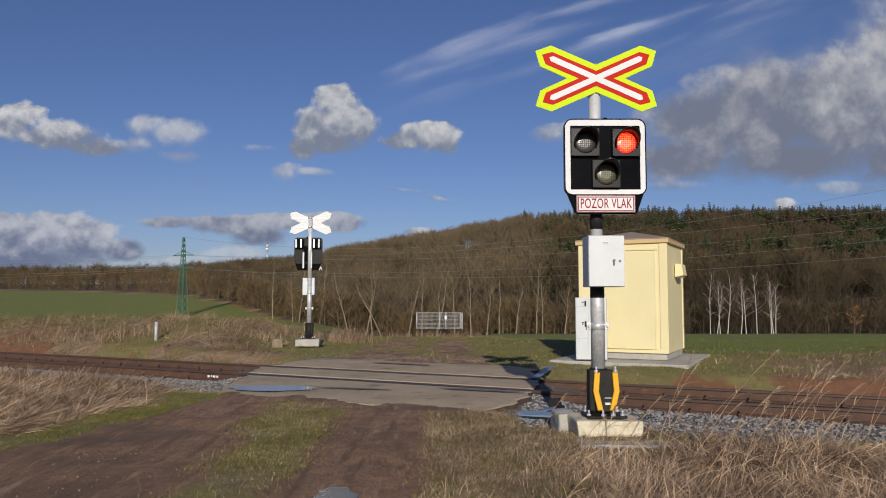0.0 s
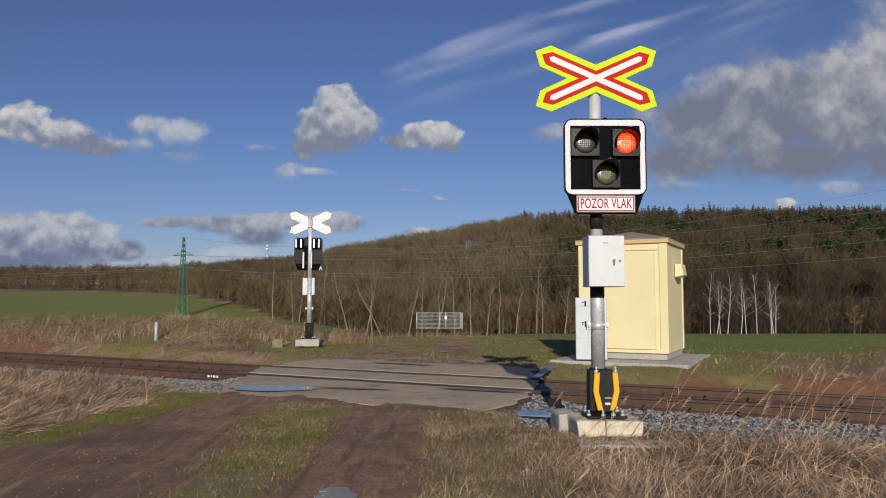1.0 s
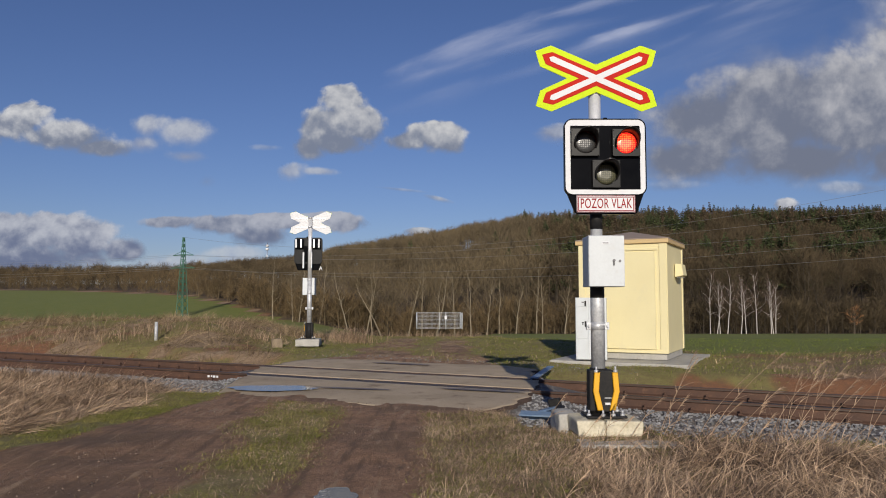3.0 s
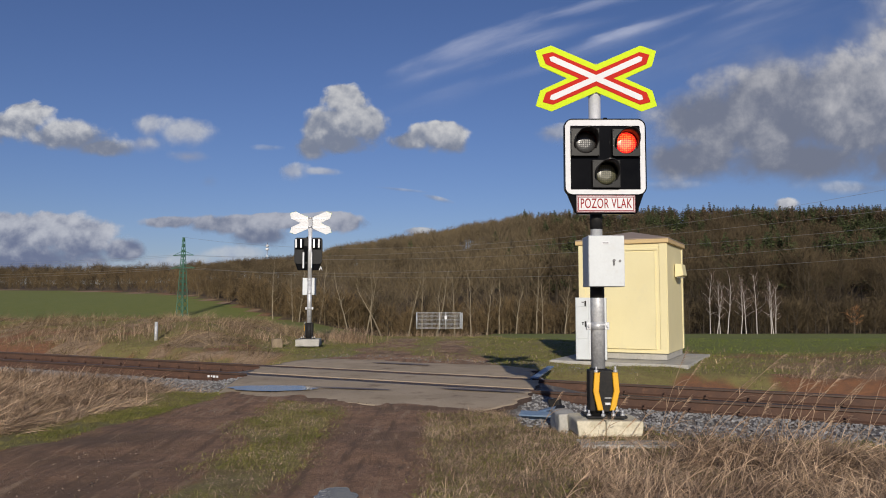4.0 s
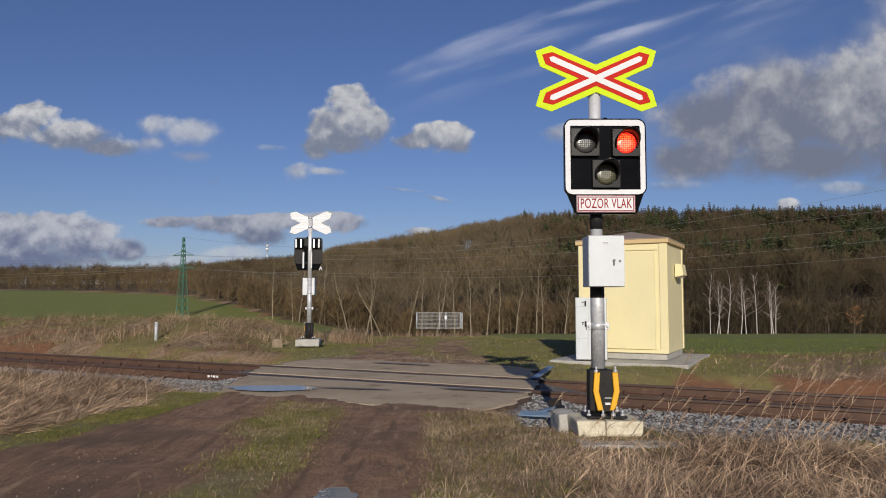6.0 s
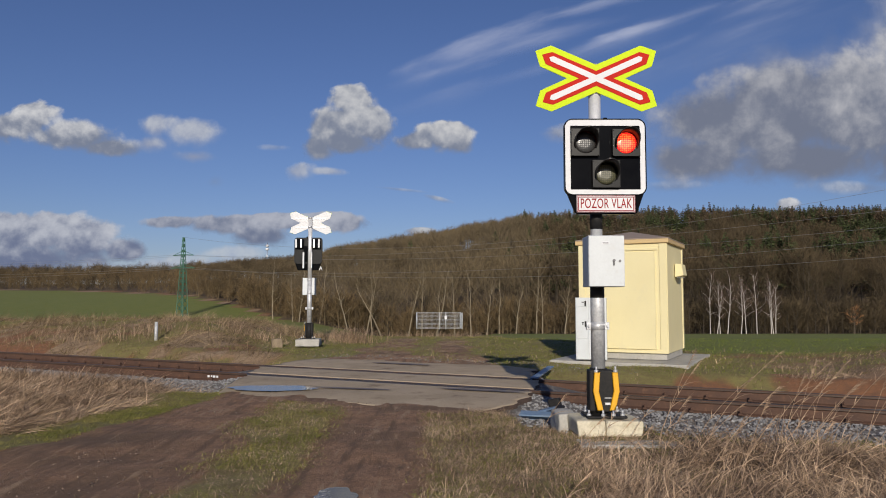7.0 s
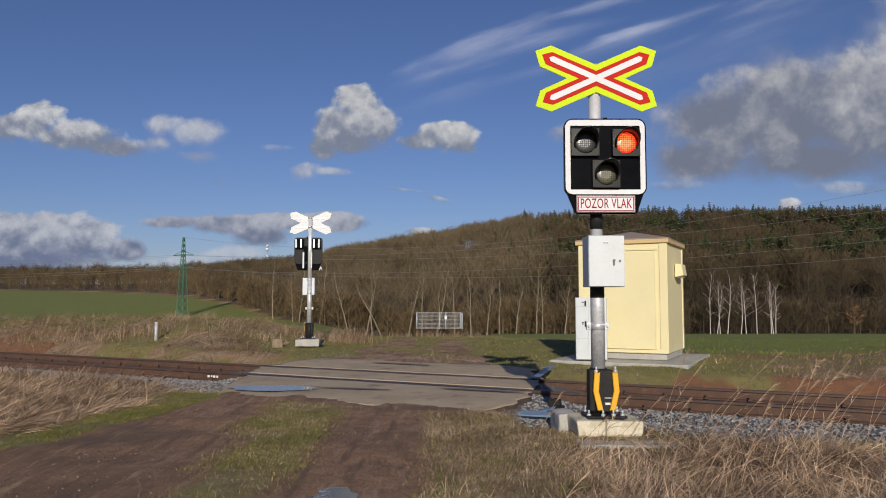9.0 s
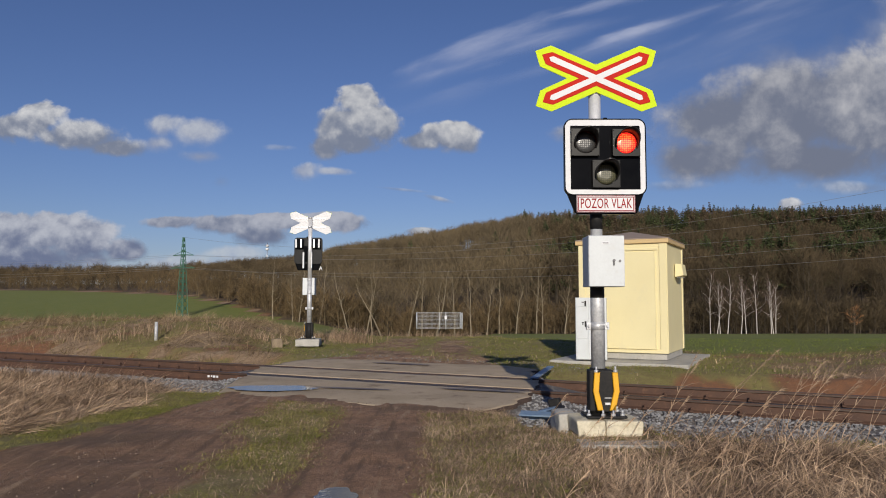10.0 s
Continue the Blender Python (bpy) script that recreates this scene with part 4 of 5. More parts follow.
def bare_tree(seed, h, r0, limbs=16, twigs=16, spread_=0.33, low=0.25, droop=0.0, tw=0.022, lean=0.04, joints=5, bough=0.42):
    """A leafless tree: a bark mesh (trunk and limbs) and a twig mesh (thin slivers)."""
    r = np.random.default_rng(seed)
    bv, bt, tv, tt = [], [], [], []
    nb = nt = 0

    def add(v, t):
        nonlocal nb
        bv.append(v)
        bt.append(t + nb)
        nb += len(v)

    m = 8
    f = np.linspace(0, 1, m)
    wob = np.cumsum(r.normal(0, (0.012 + 0.15 * max(0.0, lean - 0.08)) * h, (m, 2)), axis=0) * f[:, None]
    top = 0.86 * h
    P = np.stack([wob[:, 0] + lean * h * f * r.normal(), wob[:, 1], f * top], 1)
    add(*tube(P, r0 * (1 - 0.9 * f) + 0.008, 6))
    for i in range(limbs):
        g = low + (0.98 - low) * (i + r.random()) / limbs
        o = np.array([np.interp(g, f, P[:, c]) for c in range(3)])
        a = i * 2.4 + r.normal(0, 0.5)
        ln_ = h * spread_ * min(1.0, 1.25 - g) ** 0.6 * r.uniform(0.6, 1.2) * (1.0 if g > 0.4 else 0.7)
        e = radians(r.uniform(15, 50) + 30 * g)
        d = np.array([math.cos(a) * math.cos(e), math.sin(a) * math.cos(e), math.sin(e)])
        q = np.linspace(0, 1, joints)
        L = o + d * ln_ * q[:, None] + np.array([0, 0, 0.18 - droop]) * ln_ * (q**2)[:, None] + r.normal(0, (0.035 if bough < 0.5 else 0.075) * ln_, (joints, 3)) * q[:, None]
        rr = r0 * (1 - 0.85 * g) * bough
        add(*tube(L, rr * (1 - 0.85 * q) + 0.006, 3))
        nt_ = twigs
        u = r.uniform(0.15, 1, nt_)
        S = np.stack([np.interp(u, q, L[:, c]) for c in range(3)], 1)
        D = d + r.normal(0, 0.65, (nt_, 3)) + np.array([0, 0, 0.35 - 1.6 * droop])
        D /= np.linalg.norm(D, axis=1)[:, None]
        l2 = ln_ * r.uniform(0.22, 0.6, nt_)[:, None]
        E = S + D * l2
        side = np.cross(D, r.normal(0, 1, (nt_, 3)))
        side /= np.linalg.norm(side, axis=1)[:, None]
        for S2, E2, w in ((S, E, tw), (S + D * l2 * 0.45, S + D * l2 * 0.45 + (D + r.normal(0, 0.6, (nt_, 3)) - np.array([0, 0, droop])) * l2 * 0.6, tw * 0.7), (S + D * l2 * 0.7, S + D * l2 * 0.7 + (D + r.normal(0, 0.8, (nt_, 3)) - np.array([0, 0, droop])) * l2 * 0.5, tw * 0.6)):
            tv.append(np.stack([S2 - side * w, S2 + side * w, E2], 1).reshape(-1, 3))
            tt.append(np.arange(3 * nt_).reshape(-1, 3) + nt)
            nt += 3 * nt_
    return np.concatenate(bv), np.concatenate(bt), np.concatenate(tv), np.concatenate(tt)


def conifer(seed, h, r0, rows=16, per=9, width=0.17):
    r = np.random.default_rng(seed)
    f = np.linspace(0, 1, 5)
    bv, bt = tube(np.stack([0 * f, 0 * f, f * h], 1), r0 * (1 - 0.9 * f) + 0.01, 5)
    g = np.repeat(np.linspace(0.18, 0.99, rows), per) + r.normal(0, 0.012, rows * per)
    n = len(g)
    a = r.uniform(0, 6.28, n)
    ln_ = h * width * (1.05 - g) * r.uniform(0.7, 1.25, n) + 0.12
    d = np.stack([np.cos(a), np.sin(a), r.uniform(-0.35, 0.12, n)], 1)
    o = np.stack([0 * g, 0 * g, g * h], 1)
    side = np.stack([-np.sin(a), np.cos(a), r.normal(0, 0.4, n)], 1) * (0.16 * ln_[:, None] + 0.05)
    tip = o + d * ln_[:, None]
    mid = o + d * ln_[:, None] * 0.55 + np.array([0, 0, 0.04]) * h * 0.3
    v = np.stack([o, mid + side, tip, mid - side], 1).reshape(-1, 3)
    i = 4 * np.arange(n)[:, None]
    t = np.concatenate([i + np.array([[0, 1, 2]]), i + np.array([[0, 2, 3]])])
    return bv, bt, v, t


def forest(name, protos, places, mats, label):
    """Many trees of a far wood in one mesh: each place is x, y, size, turn and kind."""
    V, T, I, n = [], [], [], 0
    for x, y, z, k, a, p in places:
        bv, bt, tv, tt = protos[int(p)]
        c, s = math.cos(a), math.sin(a)
        R = np.array([[c, -s, 0], [s, c, 0], [0, 0, 1]]) * k
        for v, t, i in ((bv, bt, 0), (tv, tt, 1)):
            V.append(v @ R.T + np.array([x, y, z]))
            T.append(t + n)
            I.append(np.full(len(t), i))
            n += len(v)
    return tagged(mesh_np(name, np.concatenate(V), np.concatenate(T), mats, np.concatenate(I)), label, "woodland", kind="stuff")


def ridge(x, y):
    """The rise of the wooded skyline, by heading: it falls off towards the valley."""
    return np.interp(x / y, [-0.6, -0.42, -0.36, -0.31, -0.23, -0.17, -0.14, -0.06, 0.0, 0.09, 0.11, 0.3, 0.6], [0.046, 0.046, 0.049, 0.056, 0.063, 0.068, 0.078, 0.092, 0.103, 0.116, 0.122, 0.128, 0.130])


def canopy(x, y):
    """How high the tree tops reach: low at the edge of the wood, stepping up the slope to the ridge."""
    e = wood_edge(x)
    up = np.clip((y - e) / (285 - e), 0, 1)
    front = np.where(x < -30, 0.62, 0.50) + 0.22 * (fbm(x + 300, y, 0.06, 2) - 0.5)
    return 1.35 + ridge(x, y) * y * (front + (1 - front) * up**0.9) * (1 + 0.10 * (fbm(x, y + 500, 0.05, 2) - 0.5) * (1 - up))


def rounded_tree(seed, h, r0, limbs, twigs, tw):
    """A leafless tree of the slope: trunk, limbs and a full rounded crown of fine twigs."""
    r = np.random.default_rng(seed)
    bv, bt, tv, tt = bare_tree(seed, h, r0, limbs, 4, 0.30, 0.3, tw=tw, joints=3)
    n = limbs * twigs
    d = r.normal(0, 1, (n, 3))
    d /= np.linalg.norm(d, axis=1)[:, None]
    d[:, 2] = np.abs(d[:, 2]) * 1.15 - 0.35
    rad = r.uniform(0.45, 1.0, n) ** 0.6 * (1 + 0.25 * np.sin(3 * np.arctan2(d[:, 1], d[:, 0]) + seed) + 0.15 * np.sin(7 * d[:, 2] + seed))
    P = np.array([0, 0, h * 0.60]) + d * rad[:, None] * np.array([0.27, 0.27, 0.36]) * h
    D = d * 0.7 + np.array([0, 0, 0.55]) + r.normal(0, 0.4, (n, 3))
    D /= np.linalg.norm(D, axis=1)[:, None]
    side = np.cross(D, r.normal(0, 1, (n, 3)))
    side /= np.linalg.norm(side, axis=1)[:, None]
    L = h * r.uniform(0.05, 0.15, n)[:, None]
    v = np.stack([P - side * tw, P + side * tw, P + D * L], 1).reshape(-1, 3)
    t = np.arange(3 * n).reshape(-1, 3) + len(tv)
    return bv, bt, np.concatenate([tv, v]), np.concatenate([tt, t])


def build_forest():
    r = np.random.default_rng(11)
    oaks = [bare_tree(20 + i, 11.0 + 0.4 * i, 0.12, 20, 20, 0.36, 0.10, tw=0.026, lean=0.08) for i in range(7)]
    oaks += [rounded_tree(40 + i, 8.0 + 0.3 * i, 0.10, 9, 40, 0.040) for i in range(7)]
    tall = np.array([max(o[0][:, 2].max(), o[2][:, 2].max()) for o in oaks])
    n = 14000
    x, y = r.uniform(-330, 300, n), r.uniform(100, 345, n)
    e = wood_edge(x)
    seen = np.abs(x) < (y * 0.66 + 12)
    keep = seen & (y > e + 2) & (r.random(n) < np.where(y < e + 22, 0.62, np.where(y > 262, 0.68, np.where(x < -30, 0.60, 0.38)))) & ((x > -75) | (y > 215))
    x, y, e = x[keep], y[keep], e[keep]
    n = len(x)
    grove = fbm(x, y, 0.028, 3)
    go = x / y
    up = np.clip((y - e) / (285 - e), 0, 1)
    chance = sstep(0.07, 0.16, go) * (1.0 * sstep(0.43, 0.53, grove) * (up > 0.25) + 0.45 * (up > 0.88)) + 0.35 * sstep(0.40, 0.5, go) * sstep(0.45, 0.55, grove) + 0.04 * (go > -0.2) * (up > 0.6)
    green = r.random(n) < chance
    z = height(x, y) - 0.2
    high = np.clip((canopy(x, y) - z) * r.uniform(0.86, 1.05, n), 4.5, 16.5)
    high = high * np.where(go < -0.33, r.uniform(0.6, 1.3, n), 1.0)
    a = r.uniform(0, 6.28, n)
    p = r.integers(0, 7, n) + np.where(y > e + 22, 7, 0)
    k = high / tall[p]
    b = ~green
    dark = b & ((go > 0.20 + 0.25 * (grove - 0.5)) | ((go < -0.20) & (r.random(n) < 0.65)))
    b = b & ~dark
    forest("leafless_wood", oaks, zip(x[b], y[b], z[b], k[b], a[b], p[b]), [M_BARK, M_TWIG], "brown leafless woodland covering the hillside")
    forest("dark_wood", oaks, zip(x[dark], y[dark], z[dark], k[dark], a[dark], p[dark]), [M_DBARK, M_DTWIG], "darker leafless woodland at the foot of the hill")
    larchy = green & (up > 0.85) & (r.random(n) < 0.62)
    c = green & ~larchy
    firs = [conifer(60 + i, 9 + i * 0.5, 0.13, 15, 13, 0.36) for i in range(5)]
    kc = high / np.array([9 + i * 0.5 for i in range(5)])[p % 5] * np.where(up > 0.85, r.uniform(0.82, 1.02, n), 0.95)
    forest("conifer_wood", firs, zip(x[c], y[c], z[c], kc[c], a[c], p[c] % 5), [M_DBARK, M_NEEDLE], "dark green conifers on the upper hillside")
    larch = [conifer(80 + i, 9 + i * 0.5, 0.15, 15, 11, 0.30) for i in range(5)]
    forest("larch_wood", larch, zip(x[larchy], y[larchy], z[larchy], kc[larchy] * r.uniform(0.88, 1.10, larchy.sum()), a[larchy], p[larchy] % 5), [M_DBARK, M_LARCH], "bare brown larches along the ridge")
    # bushes at the edge of the wood
    bush = [bare_tree(100 + i, 3.4, 0.04, 9, 14, 0.6, 0.03, tw=0.022, joints=3) for i in range(4)]
    m = 1500
    bx = np.where(r.random(m) < 0.35, r.uniform(-190, -40, m), r.uniform(-40, 85, m))
    by = wood_edge(bx) + r.uniform(0, 9, m) * np.where(bx < -70, 4.0, 1.0) - 1
    bk, ba, bp = r.uniform(0.4, 1.6, m), r.uniform(0, 6.28, m), r.integers(0, 4, m)
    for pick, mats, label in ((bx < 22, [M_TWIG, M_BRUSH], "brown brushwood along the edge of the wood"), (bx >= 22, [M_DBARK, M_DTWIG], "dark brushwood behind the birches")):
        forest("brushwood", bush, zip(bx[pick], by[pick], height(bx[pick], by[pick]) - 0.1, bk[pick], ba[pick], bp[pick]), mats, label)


build_forest()


def single_tree(name, x, y, data, mats, label, category="tree", group=""):
    root = tagged(new(name), label, category, group)
    bv, bt, tv, tt = data
    for nm, v, t, m in (("trunk", bv, bt, mats[0]), ("crown", tv, tt, mats[1])):
        ob = mesh_np(nm, v, t, [m])
        ob.parent = root
    root.matrix_basis = pose(x, y, float(height(np.array([x]), np.array([y]))[0]) - 0.15)
    return root


def build_birches():
    r = np.random.default_rng(5)
    for i, (px, hgt) in enumerate([(1255, 10.6), (1267, 8.4), (1272, 8.8), (1285, 10.0), (1309, 8.2), (1318, 9.8), (1337, 10.2), (1362, 8.6), (1366, 9.0), (1370, 8.4)]):
        y = 108 + r.uniform(-3, 3)
        single_tree("birch", (px - 784) / 1300 * y, y, bare_tree(200 + i, hgt, 0.065, 15, 12, 0.20, 0.30, 0.02, 0.016, 0.05, 5, 0.5), [M_BIRCH, M_BTWIG], "slender white-barked leafless birch at the field edge", "tree", "birches at the field edge")
    for i in range(20):
        px = 600 + 400 * ((i + r.random()) / 16) if i < 16 else 470 + 130 * r.random()
        y = 110 + r.uniform(-2, 3)
        x = (px - 784) / 1300 * y
        if px < 600:
            y = float(wood_edge(np.array([x]))[0]) + 1
            x = (px - 784) / 1300 * y
        single_tree("ash_tree", x, y, bare_tree(300 + i, r.uniform(8, 13), 0.10, 12, 14, 0.22, 0.28, 0.0, 0.018, 0.11, 7, 0.5), [M_PALE, M_TWIG], "pale-trunked leafless tree at the edge of the wood", "tree", "trees at the edge of the wood")


build_birches()
M_LEAF = mat("rusty_dead_leaves", (0.27, 0.14, 0.065), (0.16, 0.085, 0.042), 0.5, 4, 0.8, 0, 0, island=0.35, spec=0.2)
for i, (bx, by, bh) in enumerate(((59.8, 107.5, 4.2),)):
    single_tree("beech_sapling", bx, by, bare_tree(400 + i, bh, 0.05, 10, 11, 0.36, 0.35, 0.05, 0.05, 0.05), [M_BARK, M_LEAF], "young beech still holding its rusty leaves", "tree")


# ---- pylon, wires, fence ----
def build_pylon():
    root = tagged(new("power_pylon"), "green lattice power pylon standing in the field", "power pylon")
    H = 13.7

    def strut(bm, a, b, w=0.05):
        d = Vector(b) - Vector(a)
        bmesh.ops.create_cube(bm, size=1, matrix=Matrix.Translation((Vector(a) + Vector(b)) / 2) @ d.to_track_quat("Z", "Y").to_matrix().to_4x4() @ Matrix.Diagonal((w, w, d.length, 1)))

    wid = lambda z: 0.68 - 0.57 * min(1.0, z / H) ** 1.1
    for sx, sy in ((-1, -1), (1, -1), (1, 1), (-1, 1)):
        bm = bmesh.new()
        for z0, z1 in ((0, 4.5), (4.5, 9), (9, H)):
            strut(bm, (sx * wid(z0), sy * wid(z0), z0), (sx * wid(z1), sy * wid(z1), z1), 0.09)
        part("leg", bm, M_PYLON, root)
    zs = [0, 1.4, 2.7, 3.9, 5.0, 6.0, 6.9, 7.8, 8.6, 9.4, 10.2, 11.0, 11.8, 12.7, H]
    for z0, z1 in zip(zs, zs[1:]):
        bm = bmesh.new()
        for (ax, ay), (bx, by) in (((-1, -1), (1, -1)), ((1, -1), (1, 1)), ((1, 1), (-1, 1)), ((-1, 1), (-1, -1))):
            strut(bm, (ax * wid(z0), ay * wid(z0), z0), (bx * wid(z1), by * wid(z1), z1))
            strut(bm, (bx * wid(z0), by * wid(z0), z0), (ax * wid(z1), ay * wid(z1), z1))
        part("lattice_bay", bm, M_PYLON, root)
    for z, half in ((10.8, 2.0), (8.7, 2.3)):
        bm = bmesh.new()
        for sx in (-1, 1):
            for sy in (-1, 1):
                strut(bm, (0, sy * wid(z), z), (sx * half, 0, z - 0.1), 0.12)
            strut(bm, (0, 0, z + 0.7), (sx * half, 0, z - 0.1), 0.06)
        part("cross_arm", bm, M_PYLON, root)
    x, y = -42.5, 120.0
    root.matrix_basis = pose(x, y, -2.0, 0, 0, -20)


build_pylon()


def wire(a, b, sag, label):
    cu = bpy.data.curves.new("power_line", "CURVE")
    cu.dimensions, cu.bevel_depth, cu.bevel_resolution = "3D", 0.013, 0
    sp = cu.splines.new("POLY")
    sp.points.add(40)
    for i, p in enumerate(sp.points):
        t = i / 40
        q = Vector(a).lerp(Vector(b), t)
        p.co = (q.x, q.y, q.z - 4 * sag * t * (1 - t), 1)
    cu.materials.append(M_WIRE)
    tmp = new("power_line", cu)
    bpy.context.view_layer.update()
    me = bpy.data.meshes.new_from_object(tmp.evaluated_get(bpy.context.evaluated_depsgraph_get()))
    bpy.data.objects.remove(tmp)
    tagged(new("power_line", me), label, "power line", "overhead power lines")


def along(px, py, y):
    """A point y metres off, along the sight line with that heading and rise."""
    u, c, s = (441 - py) / 1300, math.cos(radians(PITCH)), math.sin(radians(PITCH))
    k = y / (c - u * s)
    return ((px - 784) / 1300 * k, y, 1.35 + k * (s + u * c))


for p0, p1, sag in (((305, 452), (1900, 330), 2.2), ((343, 452), (1900, 366), 2.2), ((303, 474), (1900, 388), 2.4), ((346, 474), (1900, 424), 2.4), ((323, 420), (1900, 268), 4.5)):
    wire(along(*p0, 120), along(*p1, 62), sag, "thin sagging power line crossing before the wood")
for p0, p1 in (((305, 452), (-300, 462)), ((343, 452), (-300, 470)), ((303, 474), (-300, 480)), ((346, 474), (-300, 489))):
    wire(along(*p0, 120), along(*p1, 165), 1.0, "thin sagging power line over the field")


def build_fence():
    root = tagged(new("mesh_fence"), "pale galvanised mesh fence round a small enclosure", "fence")
    W, D, H = 3.7, 2.4, 1.35
    for x, y in ((0, 0), (W / 2, 0), (W, 0), (0, D), (W, D), (2.35, 0)):
        part("post", cyl(bmesh.new(), (x, y, 0), (x, y, H), 0.035, seg=8), M_GALV, root)
    for p, q in (((0, 0), (W, 0)), ((0, D), (W, D)), ((0, 0), (0, D)), ((W, 0), (W, D))):
        bm = bmesh.new()
        n = 38 if p[0] != q[0] else 22
        for i in range(n + 1):
            t = i / n
            x, y = p[0] + (q[0] - p[0]) * t, p[1] + (q[1] - p[1]) * t
            cyl(bm, (x, y, 0.05), (x, y, H - 0.02), 0.004, seg=4, cap=False)
        for z in (0.06, 0.4, 0.75, 1.05, H - 0.03):
            cyl(bm, (*p, z), (*q, z), 0.008, seg=4, cap=False)
        part("mesh_panel", bm, M_GALV, root)
    part("notice", box(bmesh.new(), (2.35, -0.05, 0.95), (0.2, 0.01, 0.28)), M_WHITE, root, "small white notice")
    root.matrix_basis = pose(-2.12, 60, -1.0, 0, 0, 3)


build_fence()


def build_marker():
    root = tagged(new("marker_post"), "short grey marker post in the dry grass", "marker post")
    part("shaft", cyl(bmesh.new(), (0, 0, 0), (0, 0, 0.60), 0.05, 0.047, seg=12), M_GALV, root)
    part("cap", cyl(bmesh.new(), (0, 0, 0.60), (0, 0, 0.63), 0.052, 0.035, seg=12), M_GALV, root)
    x, y = (279 - 784) / 1300 * 21.5, 21.5
    root.matrix_basis = pose(x, y, float(height(np.array([x]), np.array([y]))[0]) - 0.1)


build_marker()


def build_deflector(x, y, z, turn, tilt, label, size=0.52, stop=True):
    root = tagged(new("edge_deflector"), label, "steel deflector", "steel deflectors beside the crossing")
    part("plate", box(bmesh.new(), (0, 0, 0), (size, 0.13, 0.02), 0.004, 1), M_BLUE, root)
    part("web", box(bmesh.new(), (0, 0.055, -0.05), (size, 0.016, 0.10), 0.003, 1), M_BLUE, root)
    if stop:
        part("end_stop", box(bmesh.new(), (0.20, -0.01, 0.05), (0.10, 0.14, 0.10), 0.01, 1), M_BLACKMATT, root)
    root.matrix_basis = pose(x, y, z, tilt, 0, turn)


build_deflector(1.86, 13.75, 0.03, 74.6, 0, "long blue-grey steel edge bar at the far side of the crossing", 2.3, False)
build_deflector(1.13, 8.45, 0.06, -18, 14, "blue-grey steel deflector lying beside the crossing")
build_deflector(1.28, 9.0, 0.04, 60, -12, "blue-grey steel deflector at the near edge of the crossing")


# ---- grass ----
def blades(name, x, y, z, length, width, lean, curl, material, label, seed, wind=(0.5, -0.2)):
    """Bent tapering blades of three segments, all in one mesh."""
    r = np.random.default_rng(seed)
    n = len(x)
    a = r.uniform(0, 6.28, n)
    d = np.stack([np.cos(a) + wind[0], np.sin(a) + wind[1]], 1)
    d /= np.linalg.norm(d, axis=1)[:, None]
    side = np.stack([-d[:, 1], d[:, 0], 0 * a], 1)
    f = np.array([0, 0.4, 0.75, 1.0])
    e = lean * np.where(r.random(n) < 0.06, r.uniform(0.2, 0.8, n), r.uniform(0.75, 1.12, n))
    P = []
    bend = r.uniform(0.6, 1.2, n)
    for q in f:
        t = e * (0.55 + 0.45 * q) + curl * q * q * bend
        P.append(np.stack([x + d[:, 0] * length * q * np.sin(t), y + d[:, 1] * length * q * np.sin(t), z + length * q * np.cos(t)], 1))
    V = np.stack([P[0] - side * width[:, None], P[0] + side * width[:, None], P[1] - side * width[:, None] * 0.85, P[1] + side * width[:, None] * 0.85, P[2] - side * width[:, None] * 0.55, P[2] + side * width[:, None] * 0.55, P[3]], 1)
    tri = np.array([[0, 1, 3], [0, 3, 2], [2, 3, 5], [2, 5, 4], [4, 5, 6]])
    T = (tri[None] + 7 * np.arange(n)[:, None, None]).reshape(-1, 3)
    return tagged(mesh_np(name, V.reshape(-1, 3), T, [material]), label, "grass", kind="stuff")


def swept(x, y, z, length, width, way, lean, curl, material, label, seed):
    """Long blades that rise, arch over and trail the way they are swept, all in one mesh."""
    d = np.stack([np.cos(way), np.sin(way)], 1)
    r = np.random.default_rng(seed)
    roll = r.uniform(-1.2, 1.2, len(x))
    side = np.stack([-d[:, 1] * np.cos(roll), d[:, 0] * np.cos(roll), np.sin(roll)], 1)
    P, at = [], np.stack([x, y, z], 1)
    for k in range(5):
        P.append(at)
        t = np.minimum(lean + curl * (k / 4) ** 1.3, 1.75)
        at = at + (length / 4)[:, None] * np.stack([d[:, 0] * np.sin(t), d[:, 1] * np.sin(t), np.cos(t)], 1)
    w = width[:, None] * side
    V = np.stack([P[0] - w, P[0] + w, P[1] - w, P[1] + w, P[2] - w * 0.8, P[2] + w * 0.8, P[3] - w * 0.5, P[3] + w * 0.5, P[4]], 1)
    tri = np.array([[0, 1, 3], [0, 3, 2], [2, 3, 5], [2, 5, 4], [4, 5, 7], [4, 7, 6], [6, 7, 8]])
    T = (tri[None] + 9 * np.arange(len(x))[:, None, None]).reshape(-1, 3)
    return tagged(mesh_np("dry_tussocks", V.reshape(-1, 3), T, [material]), label, "grass", kind="stuff")


